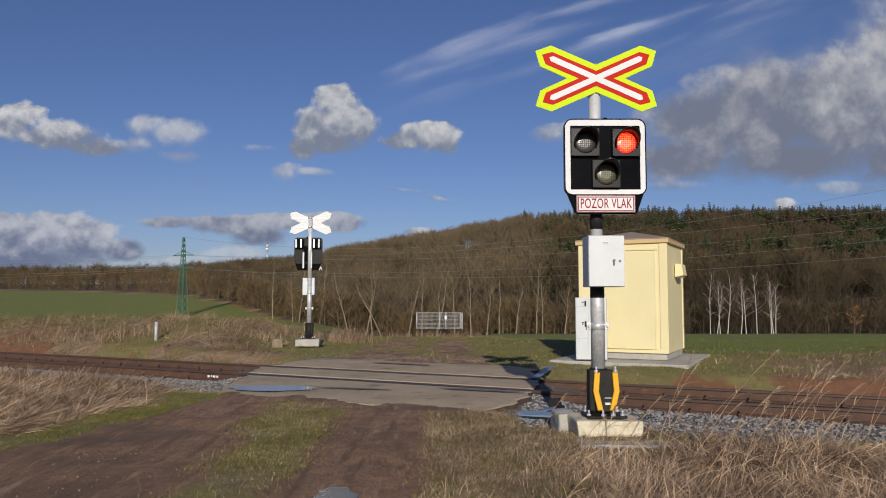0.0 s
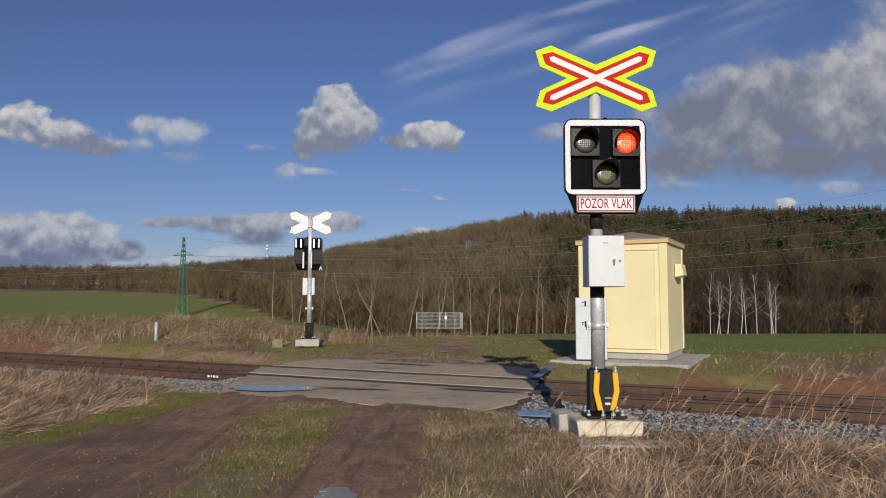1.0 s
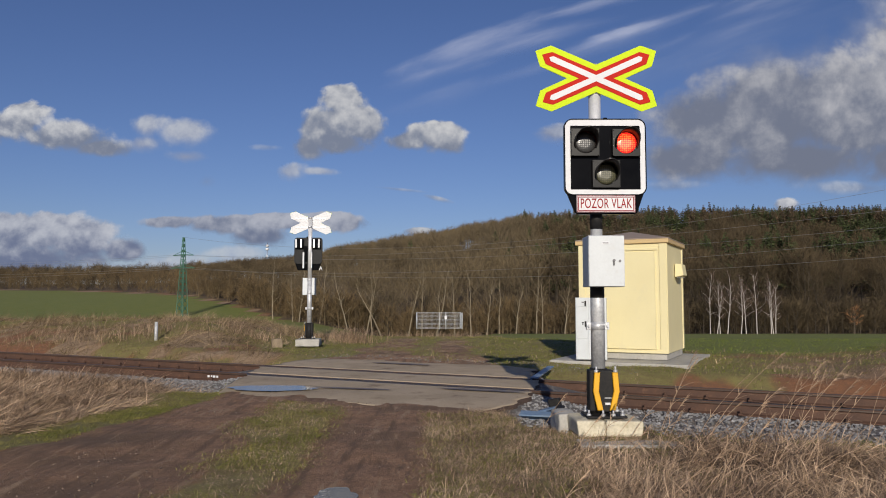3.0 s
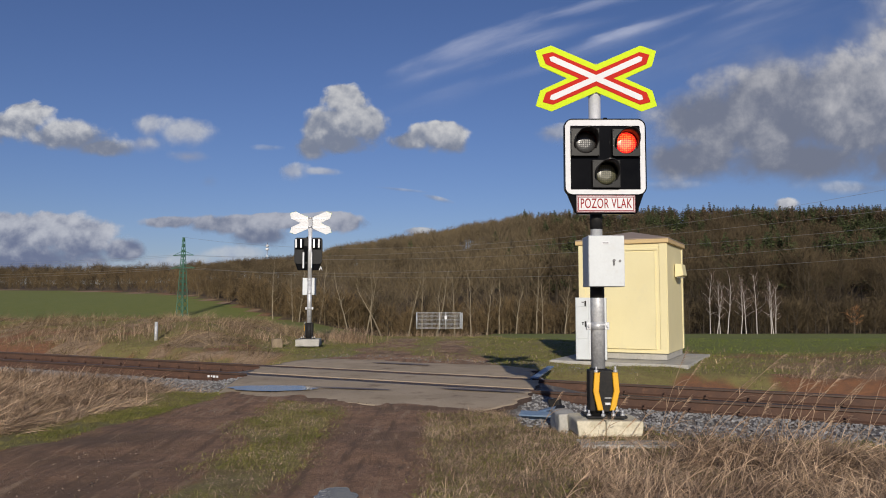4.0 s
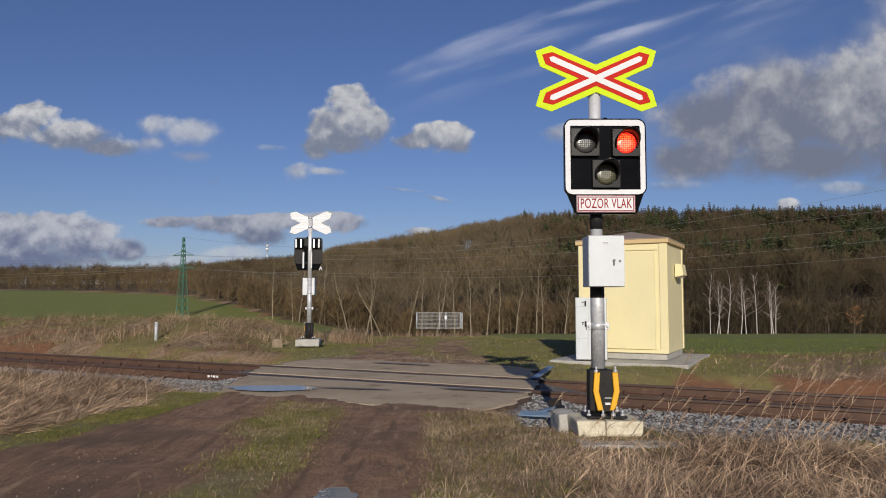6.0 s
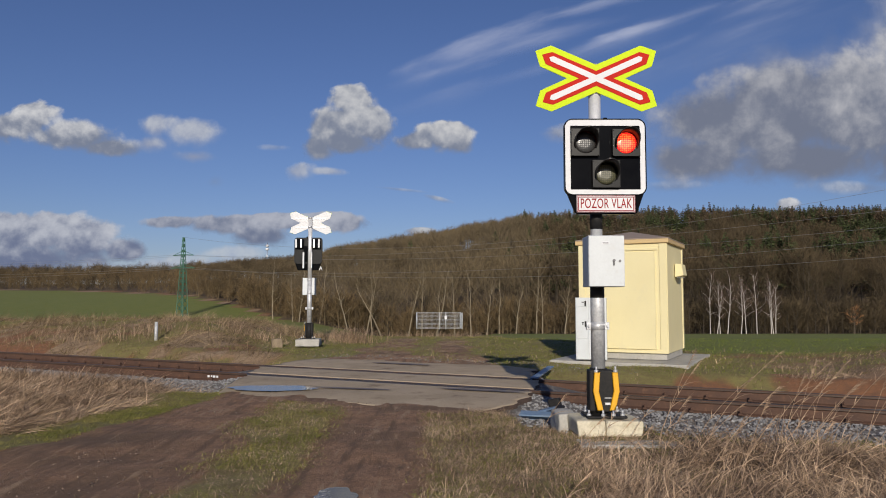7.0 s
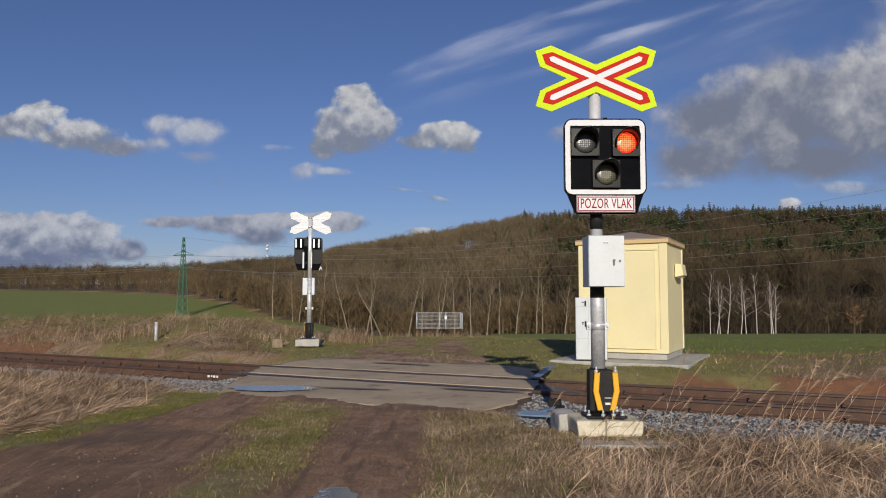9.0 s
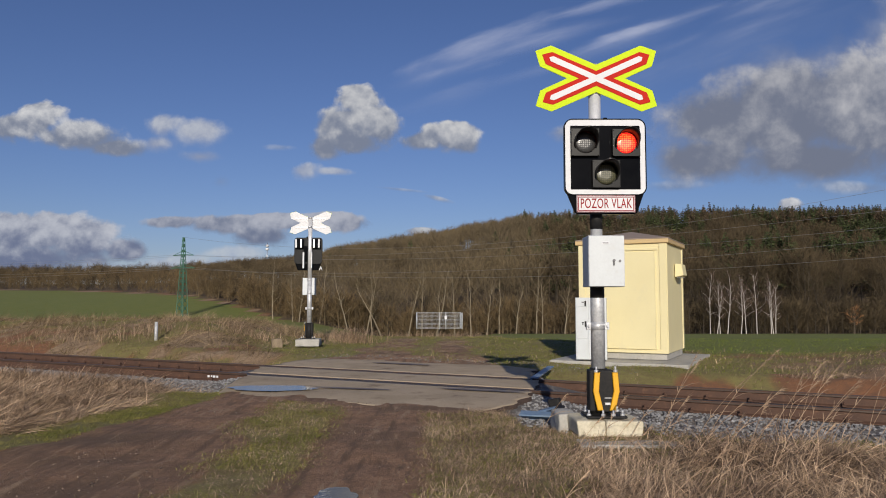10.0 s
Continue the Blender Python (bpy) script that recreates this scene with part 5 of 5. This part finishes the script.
def build_grass():
    r = np.random.default_rng(21)

    def scatter(n, x0, x1, y0, y1, key, power=1.0, clump=0.0):
        x, y = r.uniform(x0, x1, n), r.uniform(y0, y1, n)
        m = masks(x, y)[key] ** power
        if clump:
            m = m * sstep(0.5 - clump, 0.5 + clump, fbm(x, y, 1.6))
        k = (r.random(n) < m) & (np.abs(x) < y * 0.64 + 0.6)
        x, y = x[k], y[k]
        return x, y, height(x, y)

    def tussocks(n, x0, x1, y0, y1, per, reach, wide, tall, label, seed, sweep, core=0.13, material=M_STRAW):
        """Clumps of long blades, each clump swept over its own way by the wind."""
        x, y, _ = scatter(n, x0, x1, y0, y1, "straw")
        m = len(x)
        c = np.repeat(np.arange(m), per)
        q = len(c)
        size = r.uniform(0.5, 1.25, m) * (0.45 + 1.1 * fbm(x, y, 0.8)) * (0.45 + 0.55 * masks(x, y)["straw"] ** 1.5)
        way = r.normal(sweep, 1.2, m)[c] + r.normal(0, 0.55, q)
        bx, by = x[c] + r.normal(0, core, q) * size[c], y[c] + r.normal(0, core, q) * size[c]
        length = reach * size[c] * r.uniform(0.45, 1.15, q)
        lean = np.clip(r.normal(tall, 0.22, m)[c] + r.normal(0, 0.30, q), 0.15, 1.6)
        swept(bx, by, height(bx, by) - 0.02, length, r.uniform(0.4, 1.0, q) ** 1.5 * wide, way, lean, r.uniform(0.2, 1.0, q), material, label, seed)

    x, y, z = scatter(300000, -8, 8, 4.2, 13.5, "straw", clump=0.3)
    q = len(x)
    blades("dry_grass", x, y, z, r.uniform(0.10, 0.36, q), r.uniform(0.0012, 0.0030, q), 1.42, 0.3, M_STRAW, "matted dry straw-coloured grass of the verge", 1, (0.9, -0.3))
    tussocks(4200, 0.1, 5.6, 4.3, 8.4, 52, 0.44, 0.0042, 1.18, "dry tussocks of the verge swept over by the wind", 61, 0.35)
    tussocks(1500, -8.6, -4.0, 6.2, 13.5, 70, 0.46, 0.0048, 1.32, "pale dry tussocks lying over beside the track", 62, 0.15)
    x, y, z = scatter(120000, -26, 14, 13, 36, "straw", clump=0.7)
    q = len(x)
    blades("dry_grass", x, y, z, r.uniform(0.15, 0.45, q), r.uniform(0.003, 0.006, q), 1.35, 0.4, M_BANK, "dry grass on the bank behind the track", 2, (0.9, 0.0))
    tussocks(3000, -26, -3, 13, 38, 38, 0.56, 0.008, 1.0, "windswept dry tussocks on the bank behind the track", 63, 0.1, 0.22, M_BANK)
    tussocks(420, 4.5, 16, 9, 22, 40, 0.36, 0.007, 1.15, "dry tussocks on the bare bank beyond the rails", 64, 0.2, 0.2)
    x, y, z = scatter(420000, -6, 5, 4.2, 12, "green", clump=0.3)
    q = len(x)
    blades("green_grass", x, y, z, r.uniform(0.02, 0.075, q), r.uniform(0.0012, 0.003, q), 1.05, 0.6, M_GREEN, "short green grass of the lane's verge and middle", 3)
    x, y, z = scatter(60000, -0.6, 2.6, 4.2, 11.5, "green")
    q = len(x)
    blades("dry_blades", x, y, z, r.uniform(0.03, 0.16, q), r.uniform(0.0011, 0.0026, q), 1.3, 0.4, M_STRAW, "withered blades among the short green grass", 8, (0.4, -0.1))
    x, y, z = scatter(24000, -3.0, -0.6, 4.2, 11.5, "green")
    q = len(x)
    blades("dry_blades", x, y, z, r.uniform(0.03, 0.11, q), r.uniform(0.0011, 0.0026, q), 1.35, 0.4, M_STRAW, "withered blades in the grass of the lane", 10, (0.4, -0.1))
    x, y, z = scatter(11000, -18, 14, 13, 34, "green")
    q = len(x)
    blades("dry_blades", x, y, z, r.uniform(0.06, 0.25, q), r.uniform(0.003, 0.006, q), 1.2, 0.4, M_STRAW, "withered blades in the grass beyond the track", 9, (0.5, 0.0))
    x, y = r.uniform(2, 34, 15000), r.uniform(18, 50, 15000)
    ok = (masks(x, y)["field"] > 0.5) & (np.abs(x) < y * 0.64)
    x, y = x[ok], y[ok]
    q = len(x)
    blades("young_crop", x, y, height(x, y), r.uniform(0.05, 0.12, q), r.uniform(0.005, 0.012, q), 0.9, 0.5, M_CROP, "young green crop of the field", 5)
    x, y, z = scatter(330000, -18, 16, 13, 36, "green", clump=0.7)
    q = len(x)
    blades("green_grass", x, y, z, r.uniform(0.04, 0.12, q), r.uniform(0.003, 0.006, q), 0.95, 0.6, M_TURF, "short green grass beyond the track", 4)


build_grass()


def grass_tuft(x, y, h, n, wide, seed):
    r = np.random.default_rng(seed)
    xs, ys = x + r.normal(0, wide, n), y + r.normal(0, wide * 0.7, n)
    blades("grass_tuft", xs, ys, height(xs, ys) - 0.02, h * r.uniform(0.5, 1.15, n), r.uniform(0.003, 0.006, n), 0.55, 0.7, M_STRAW, "tall tuft of dry straw-coloured grass", seed, (0.7, 0.0))


for i, (tx, ty, th, tn, tw_) in enumerate(((-2.85, 23.2, 0.85, 420, 0.33), (-3.5, 24.5, 0.7, 380, 0.5), (-6.2, 23.0, 0.7, 380, 0.6), (-9.2, 22.5, 0.65, 420, 0.7), (-12.0, 23.5, 0.7, 420, 0.8), (-7.4, 12.6, 0.45, 420, 0.4), (-5.9, 12.2, 0.5, 420, 0.35), (-4.75, 11.7, 0.42, 300, 0.28), (-5.3, 11.2, 0.40, 320, 0.35), (-1.2, 42.0, 0.7, 380, 1.4), (1.2, 42.0, 0.6, 300, 1.0))):
    grass_tuft(tx, ty, th, tn, tw_, 700 + i)


def build_pebbles():
    """Loose stones and clods on the lane."""
    r = np.random.default_rng(8)
    x, y = r.uniform(-4.6, 2.0, 18000), r.uniform(4.3, 24, 18000)
    k = masks(x, y)["lane"]
    ok = r.random(18000) < k * sstep(0.35, 0.6, fbm(x, y, 1.1)) * 0.55
    x, y = x[ok], y[ok]
    stone_field("pebbles", x, y, height(x, y) + 0.004, 0.008, "small pale stones and clods on the dirt lane", 9, M_PEBBLE)
    x, y = r.uniform(-3, 1.4, 26000), r.uniform(15.5, 34, 26000)
    ok = r.random(26000) < masks(x, y)["far"]
    x, y = x[ok], y[ok]
    stone_field("lane_gravel", x, y, height(x, y), 0.012, "brown gravel of the lane beyond the crossing", 11, M_GRAVEL)
    n = 400
    s, q = r.uniform(-5.2, 2.6, n), r.uniform(3.1, 4.1, n)
    x, y = track_xy(s, q)
    stone_field("gravel", x, y, height(x, y) + 0.004, 0.014, "grey gravel along the edge of the crossing", 10, M_STONE)


build_pebbles()


STALKS = []


def grass_stalk(x, y, h, lean, turn, seed):
    """A tall dry stalk with a feathery head and two leaves."""
    r = np.random.default_rng(seed)
    root = tagged(new("grass_stalk"), "tall dry straw stalk swaying above the verge", "grass stalk", "tall dry stalks")
    f = np.linspace(0, 1, 7)
    P = np.stack([h * lean * f**1.2, 0.02 * h * np.sin(3 * f), h * f * (1 - 0.18 * lean * f)], 1)
    v, t = tube(P, 0.0022 * (1 - 0.65 * f) + 0.0006, 4)
    mesh_np("stem", v, t, [M_STRAW]).parent = root
    V, T, c = [], [], 0
    for i in range(26):
        g = r.uniform(0.8, 1.0)
        o = np.array([np.interp(g, f, P[:, j]) for j in range(3)])
        d = np.array([0.5 + lean, r.normal(0, 0.35), 0.6 + r.normal(0, 0.3)])
        e = o + d / np.linalg.norm(d) * r.uniform(0.03, 0.07)
        w = np.array([0.0, 0.0018, 0.0014])
        V += [o - w, o + w, e]
        T.append((c, c + 1, c + 2))
        c += 3
    mesh_np("seed_head", np.array(V), np.array(T), [M_STRAW]).parent = root
    for i in range(2):
        g = r.uniform(0.25, 0.6)
        o = np.array([np.interp(g, f, P[:, j]) for j in range(3)])
        q = np.linspace(0, 1, 5)
        s = 1 if i else -1
        L = o + np.stack([(0.10 + s * 0.10) * q, 0.05 * q * r.normal(), 0.17 * q - 0.10 * q**2], 1)
        v, t = tube(L, 0.003 * (1 - q) + 0.0006, 3)
        mesh_np("leaf", v, t, [M_STRAW]).parent = root
    base = (x, y, float(height(np.array([x]), np.array([y]))[0]) - 0.02)
    root.matrix_basis = pose(*base, 0, 0, turn)
    STALKS.append((root, base, turn, r.uniform(0, 6.28), r.uniform(1.2, 2.2)))


def build_stalks():
    r = np.random.default_rng(31)
    for i in range(34):
        y = r.uniform(4.6, 7.2)
        px = r.uniform(1130, 1560) if i < 27 else r.uniform(930, 1130)
        x = (px - 784) / 1300 * y
        grass_stalk(x, y, r.uniform(0.5, 1.0) * (1.0 if px > 1130 else 0.6), r.uniform(0.3, 0.8), r.normal(-8, 22), 500 + i)


build_stalks()


def build_mast():
    root = tagged(new("radio_mast"), "small white radio mast on the distant ridge", "radio mast")
    part("pole", cyl(bmesh.new(), (0, 0, 0), (0, 0, 22), 0.35, 0.2, seg=8), M_ALU, root)
    for z in (17.5, 19.5):
        part("antenna_ring", cyl(bmesh.new(), (0, 0, z), (0, 0, z + 1.2), 0.9, seg=10), M_WHITE, root)
    x, y = (472 - 784) / 1300 * 420, 420.0
    root.matrix_basis = pose(x, y, 12.5)


build_mast()


# ---- clouds ----
def cloud_mat(name, blobs, soft, light, dark, noise_scale, opacity, low, high, stretch=None, amp=0.9, lobes=1.2):
    """Vapour whose edge fades out; the outline is a union of ellipses roughened by noise. Sunlit tops and shaded bases
    are painted into its glow.
    """
    m = bpy.data.materials.new(name)
    m.use_nodes = True
    nt = m.node_tree
    ns, ln = nt.nodes, nt.links
    ns.remove(ns["Principled BSDF"])
    co = ns.new("ShaderNodeTexCoord").outputs["Object"]
    best = None
    for cx, cz, rx, rz in blobs:
        mp = ns.new("ShaderNodeMapping")
        mp.vector_type = "TEXTURE"
        mp.inputs["Location"].default_value = (cx, 0, cz)
        mp.inputs["Scale"].default_value = (rx, 1e6, rz)
        ln.new(co, mp.inputs["Vector"])
        le = ns.new("ShaderNodeVectorMath")
        le.operation = "LENGTH"
        ln.new(mp.outputs[0], le.inputs[0])
        d = arith(nt, "SUBTRACT", 1.0, le.outputs["Value"])
        if best is None:
            best = d
        else:
            sm = ns.new("ShaderNodeMath")
            sm.operation = "SMOOTH_MAX"
            ln.new(best, sm.inputs[0])
            ln.new(d, sm.inputs[1])
            sm.inputs[2].default_value = 0.25
            best = sm.outputs[0]
    fine = noise_node(nt, co, noise_scale, 9, 0.58, stretch)
    coarse = noise_node(nt, co, noise_scale * 0.42, 4, 0.55, stretch)
    rag = arith(nt, "ADD", arith(nt, "MULTIPLY", arith(nt, "SUBTRACT", fine, 0.5), amp), arith(nt, "MULTIPLY", arith(nt, "SUBTRACT", coarse, 0.5), amp))
    dens = arith(nt, "ADD", best, rag)
    sep = ns.new("ShaderNodeSeparateXYZ")
    ln.new(co, sep.inputs[0])
    lift = ns.new("ShaderNodeMapRange")
    lift.inputs["From Min"].default_value, lift.inputs["From Max"].default_value = low, high
    ln.new(sep.outputs["Z"], lift.inputs["Value"])
    edge = ns.new("ShaderNodeMapRange")
    edge.interpolation_type = "SMOOTHSTEP"
    edge.inputs["From Min"].default_value = 0.02
    ln.new(dens, edge.inputs["Value"])
    ln.new(arith(nt, "SUBTRACT", soft * 1.9, arith(nt, "MULTIPLY", lift.outputs[0], soft * 1.15)), edge.inputs["From Max"])
    alpha = arith(nt, "MULTIPLY", edge.outputs[0], opacity)
    # painted shading: noise compared with a shifted copy, brighter with height
    up = ns.new("ShaderNodeMapping")
    up.inputs["Location"].default_value = (0, 0, -0.05 / noise_scale * 8)
    ln.new(co, up.inputs["Vector"])
    lit2 = noise_node(nt, up.outputs[0], noise_scale, 9, 0.58, stretch)
    rel = arith(nt, "MULTIPLY", arith(nt, "SUBTRACT", fine, lit2), 1.6)
    b = arith(nt, "ADD", arith(nt, "ADD", arith(nt, "MULTIPLY", lift.outputs[0], 1.0 if lobes < 1.5 else 0.8), arith(nt, "ADD", rel, 0.0 if lobes < 1.5 else 0.15)), arith(nt, "MULTIPLY", arith(nt, "SUBTRACT", coarse, 0.45), lobes))
    col = mixc(nt, ramp(nt, b, 0.18, 1.35), dark, light)
    em = ns.new("ShaderNodeEmission")
    ln.new(col, em.inputs["Color"])
    tr = ns.new("ShaderNodeBsdfTransparent")
    mx = ns.new("ShaderNodeMixShader")
    ln.new(alpha, mx.inputs[0])
    ln.new(tr.outputs[0], mx.inputs[1])
    ln.new(em.outputs[0], mx.inputs[2])
    ln.new(mx.outputs[0], ns["Material Output"].inputs["Surface"])
    return m


CLOUDS = []


def cloud(label, blobs, depth, drift, light=(0.56, 0.57, 0.59), dark=(0.19, 0.22, 0.30), soft=0.5, scale=1.15, opacity=1.0, stretch=None, amp=0.95, tilt=0.0, lobes=1.2):
    """A cloud at that distance, given by ellipses of heading and rise, as they stand at 5 s; drift: how far it goes in 10 s."""
    k = depth / 1300
    cx = sum(b[0] for b in blobs) / len(blobs)
    cy = sum(b[1] for b in blobs) / len(blobs)
    loc = along(cx, cy, depth)
    bl = [((x - cx) * k, (cy - y) * k, rx * k, ry * k) for x, y, rx, ry in blobs]
    x0, x1 = min(b[0] - b[2] * 1.7 for b in bl), max(b[0] + b[2] * 1.7 for b in bl)
    z0, z1 = min(b[1] - b[3] * 1.9 for b in bl), max(b[1] + b[3] * 1.9 for b in bl)
    nx, nz = 28, 14
    u, v = np.meshgrid(np.linspace(0, 1, nx), np.linspace(0, 1, nz))
    bulge = -(z1 - z0) * 0.35 * np.sin(np.pi * u) * np.sin(np.pi * v) * (0.8 + 0.4 * fbm(u * 5 + cx, v * 5, 1.0))
    P = np.stack([(x0 + (x1 - x0) * u).ravel(), bulge.ravel(), (z0 + (z1 - z0) * v).ravel()], 1)
    i = (np.arange(nz - 1)[:, None] * nx + np.arange(nx - 1)[None]).ravel()
    lows, highs = min(b[1] - b[3] for b in bl), max(b[1] + b[3] for b in bl)
    m = cloud_mat("cloud_vapour", bl, soft, light, dark, scale * 0.022 / k, opacity, lows, highs, stretch, amp, lobes)
    ob = tagged(mesh_np("cloud", P, np.stack([i, i + 1, i + 1 + nx, i + nx], 1), [m], None, True), label, "cloud", "clouds in the sky")
    ob.matrix_basis = pose(*loc, 0, tilt, 0)
    CLOUDS.append((ob, loc, drift * k, tilt))
    return ob


CUM = "white cumulus cloud with grey base"
cloud(CUM, [(80, 216, 44, 36), (28, 236, 88, 30), (140, 252, 80, 28), (200, 268, 60, 18)], 3000, 36, soft=0.34, light=(0.66, 0.66, 0.67))
cloud("thin ragged white cumulus cloud", [(285, 230, 50, 30), (345, 244, 56, 32), (270, 262, 50, 18), (345, 282, 46, 12)], 3030, 36, opacity=0.8, soft=0.7, dark=(0.28, 0.31, 0.41))
cloud("tall grey-white cumulus cloud", [(618, 186, 44, 36), (592, 238, 58, 44), (560, 268, 30, 26), (652, 236, 46, 40), (610, 262, 70, 26)], 3060, 40, soft=0.32, light=(0.60, 0.60, 0.61))
cloud("rounded grey-white cumulus cloud", [(775, 248, 62, 32), (730, 256, 50, 20), (800, 262, 36, 20)], 3090, 36, soft=0.34, light=(0.60, 0.60, 0.61))
cloud("small thin grey cloud", [(524, 306, 32, 20), (575, 308, 36, 8)], 3120, 36, opacity=0.75, soft=0.6, dark=(0.30, 0.33, 0.42))
cloud("low grey cloud bank above the horizon", [(60, 420, 170, 46), (165, 430, 60, 46), (60, 460, 180, 30), (235, 446, 42, 24), (-60, 420, 120, 50)], 3600, 4, light=(0.50, 0.52, 0.58), dark=(0.15, 0.18, 0.28), soft=0.34)
cloud("low grey cloud band", [(310, 396, 70, 14), (410, 400, 90, 22), (470, 420, 60, 26), (590, 396, 85, 20), (500, 396, 90, 18)], 3550, 4, light=(0.42, 0.44, 0.51), dark=(0.15, 0.18, 0.27), soft=0.36)
cloud("pale low cloud above the horizon", [(330, 470, 150, 20), (180, 478, 160, 18), (420, 452, 60, 20)], 3800, 2, opacity=0.6, soft=0.7, dark=(0.34, 0.38, 0.52))
cloud("large grey cloud mass", [(1200, 240, 90, 66), (1320, 222, 170, 78), (1300, 262, 190, 60), (1450, 262, 190, 60), (1480, 230, 190, 110), (1560, 170, 120, 130), (1190, 300, 100, 48), (1360, 308, 190, 46), (1530, 305, 150, 48)], 3200, 34, light=(0.47, 0.47, 0.50), dark=(0.165, 0.187, 0.255), scale=0.8, soft=0.36, amp=0.8, lobes=1.7)
cloud("hazy grey upper part of the cloud mass", [(1550, 60, 130, 120), (1490, 130, 150, 80), (1330, 165, 190, 50)], 3230, 34, light=(0.42, 0.44, 0.51), dark=(0.20, 0.23, 0.33), soft=0.8, opacity=0.75, scale=0.8)
cloud("ragged white tail of the grey cloud", [(985, 240, 50, 22), (1040, 236, 60, 20)], 3210, 34, light=(0.48, 0.50, 0.56), dark=(0.24, 0.27, 0.36), soft=0.6, opacity=0.85)
cloud("small white cloud behind the ridge", [(742, 411, 36, 9)], 3700, 4)
cloud("small white cloud behind the ridge", [(1387, 364, 26, 14)], 3700, 10, light=(0.66, 0.66, 0.68))
cloud("thin grey cloud near the ridge", [(1190, 332, 70, 14), (1500, 336, 120, 14)], 3750, 10, opacity=0.6, soft=0.8)
cloud("short white streak of high cloud", [(775, 353, 34, 6)], 3850, 1, opacity=0.75, soft=0.8, tilt=14, amp=0.6)
cloud("short white streak of high cloud", [(712, 337, 60, 4)], 3860, 1, opacity=0.5, soft=0.9, tilt=6, amp=0.6)
cloud("faint wisp of cloud", [(478, 263, 34, 8), (378, 325, 22, 14)], 3130, 36, opacity=0.35, soft=1.0)
cloud("long thin streaks of high cirrus", [(770, 138, 130, 20), (900, 92, 200, 26), (1080, 58, 160, 20), (940, 140, 220, 14)], 3900, 22, opacity=0.5, soft=1.2, light=(0.46, 0.49, 0.63), dark=(0.32, 0.37, 0.54), stretch=(0.3, 1, 2.4), tilt=-17)
cloud("soft band of high cirrus", [(830, 112, 200, 34), (760, 130, 90, 16)], 3880, 22, opacity=0.5, soft=1.0, light=(0.46, 0.49, 0.63), dark=(0.32, 0.37, 0.54), stretch=(0.4, 1, 1.5), tilt=-21)
cloud("bright streak of high cirrus", [(1095, 68, 120, 16)], 3890, 22, opacity=0.6, soft=0.9, light=(0.50, 0.53, 0.66), dark=(0.36, 0.41, 0.57), stretch=(0.4, 1, 1.5), tilt=-15)
cloud("broad veil of high cirrus", [(1250, 95, 330, 60), (1420, 60, 300, 50), (1130, 20, 220, 24)], 3950, 22, opacity=0.45, soft=1.4, light=(0.45, 0.48, 0.62), dark=(0.30, 0.35, 0.50), stretch=(0.3, 1, 2.4), tilt=-20)


# ---- what moves ----
def lamp_rows(first_lit):
    """Half turns of a diode disc: lit side out, then dark side out, about once a second."""
    lit = lambda a: pose(0, 0.028, 0, 0, 0, a)
    rows = [(0.0, lit(0 if first_lit else 180))]
    state = first_lit
    changes = []
    for n in range(10):
        changes += [n + 0.405, n + 0.885]
    for t in changes:
        a, b = (0, 180) if state else (180, 360)
        for k in range(4):
            rows.append((t + k / 60, lit(a + (b - a) * k / 3)))
        state = not state
    rows.append((10.0 + 1 / 30, rows[-1][1]))
    return rows


def motions():
    walk(DISCS[1], lamp_rows(True))
    walk(DISCS[0], lamp_rows(False))
    for ob, base, turn, phase, swing in STALKS:
        walk(ob, [(t / 5, pose(*base, swing * 0.6 * math.sin(t * 0.53 + phase * 2), swing * (math.sin(t * 0.74 + phase) + 0.5 * math.sin(t * 0.31 + 2 * phase)), turn)) for t in range(51)])
    for ob, loc, go, tilt in CLOUDS:
        walk(ob, [(0.0, pose(loc[0] - go / 2, loc[1], loc[2], 0, tilt, 0)), (10.0, pose(loc[0] + go / 2, loc[1], loc[2], 0, tilt, 0))])


motions()
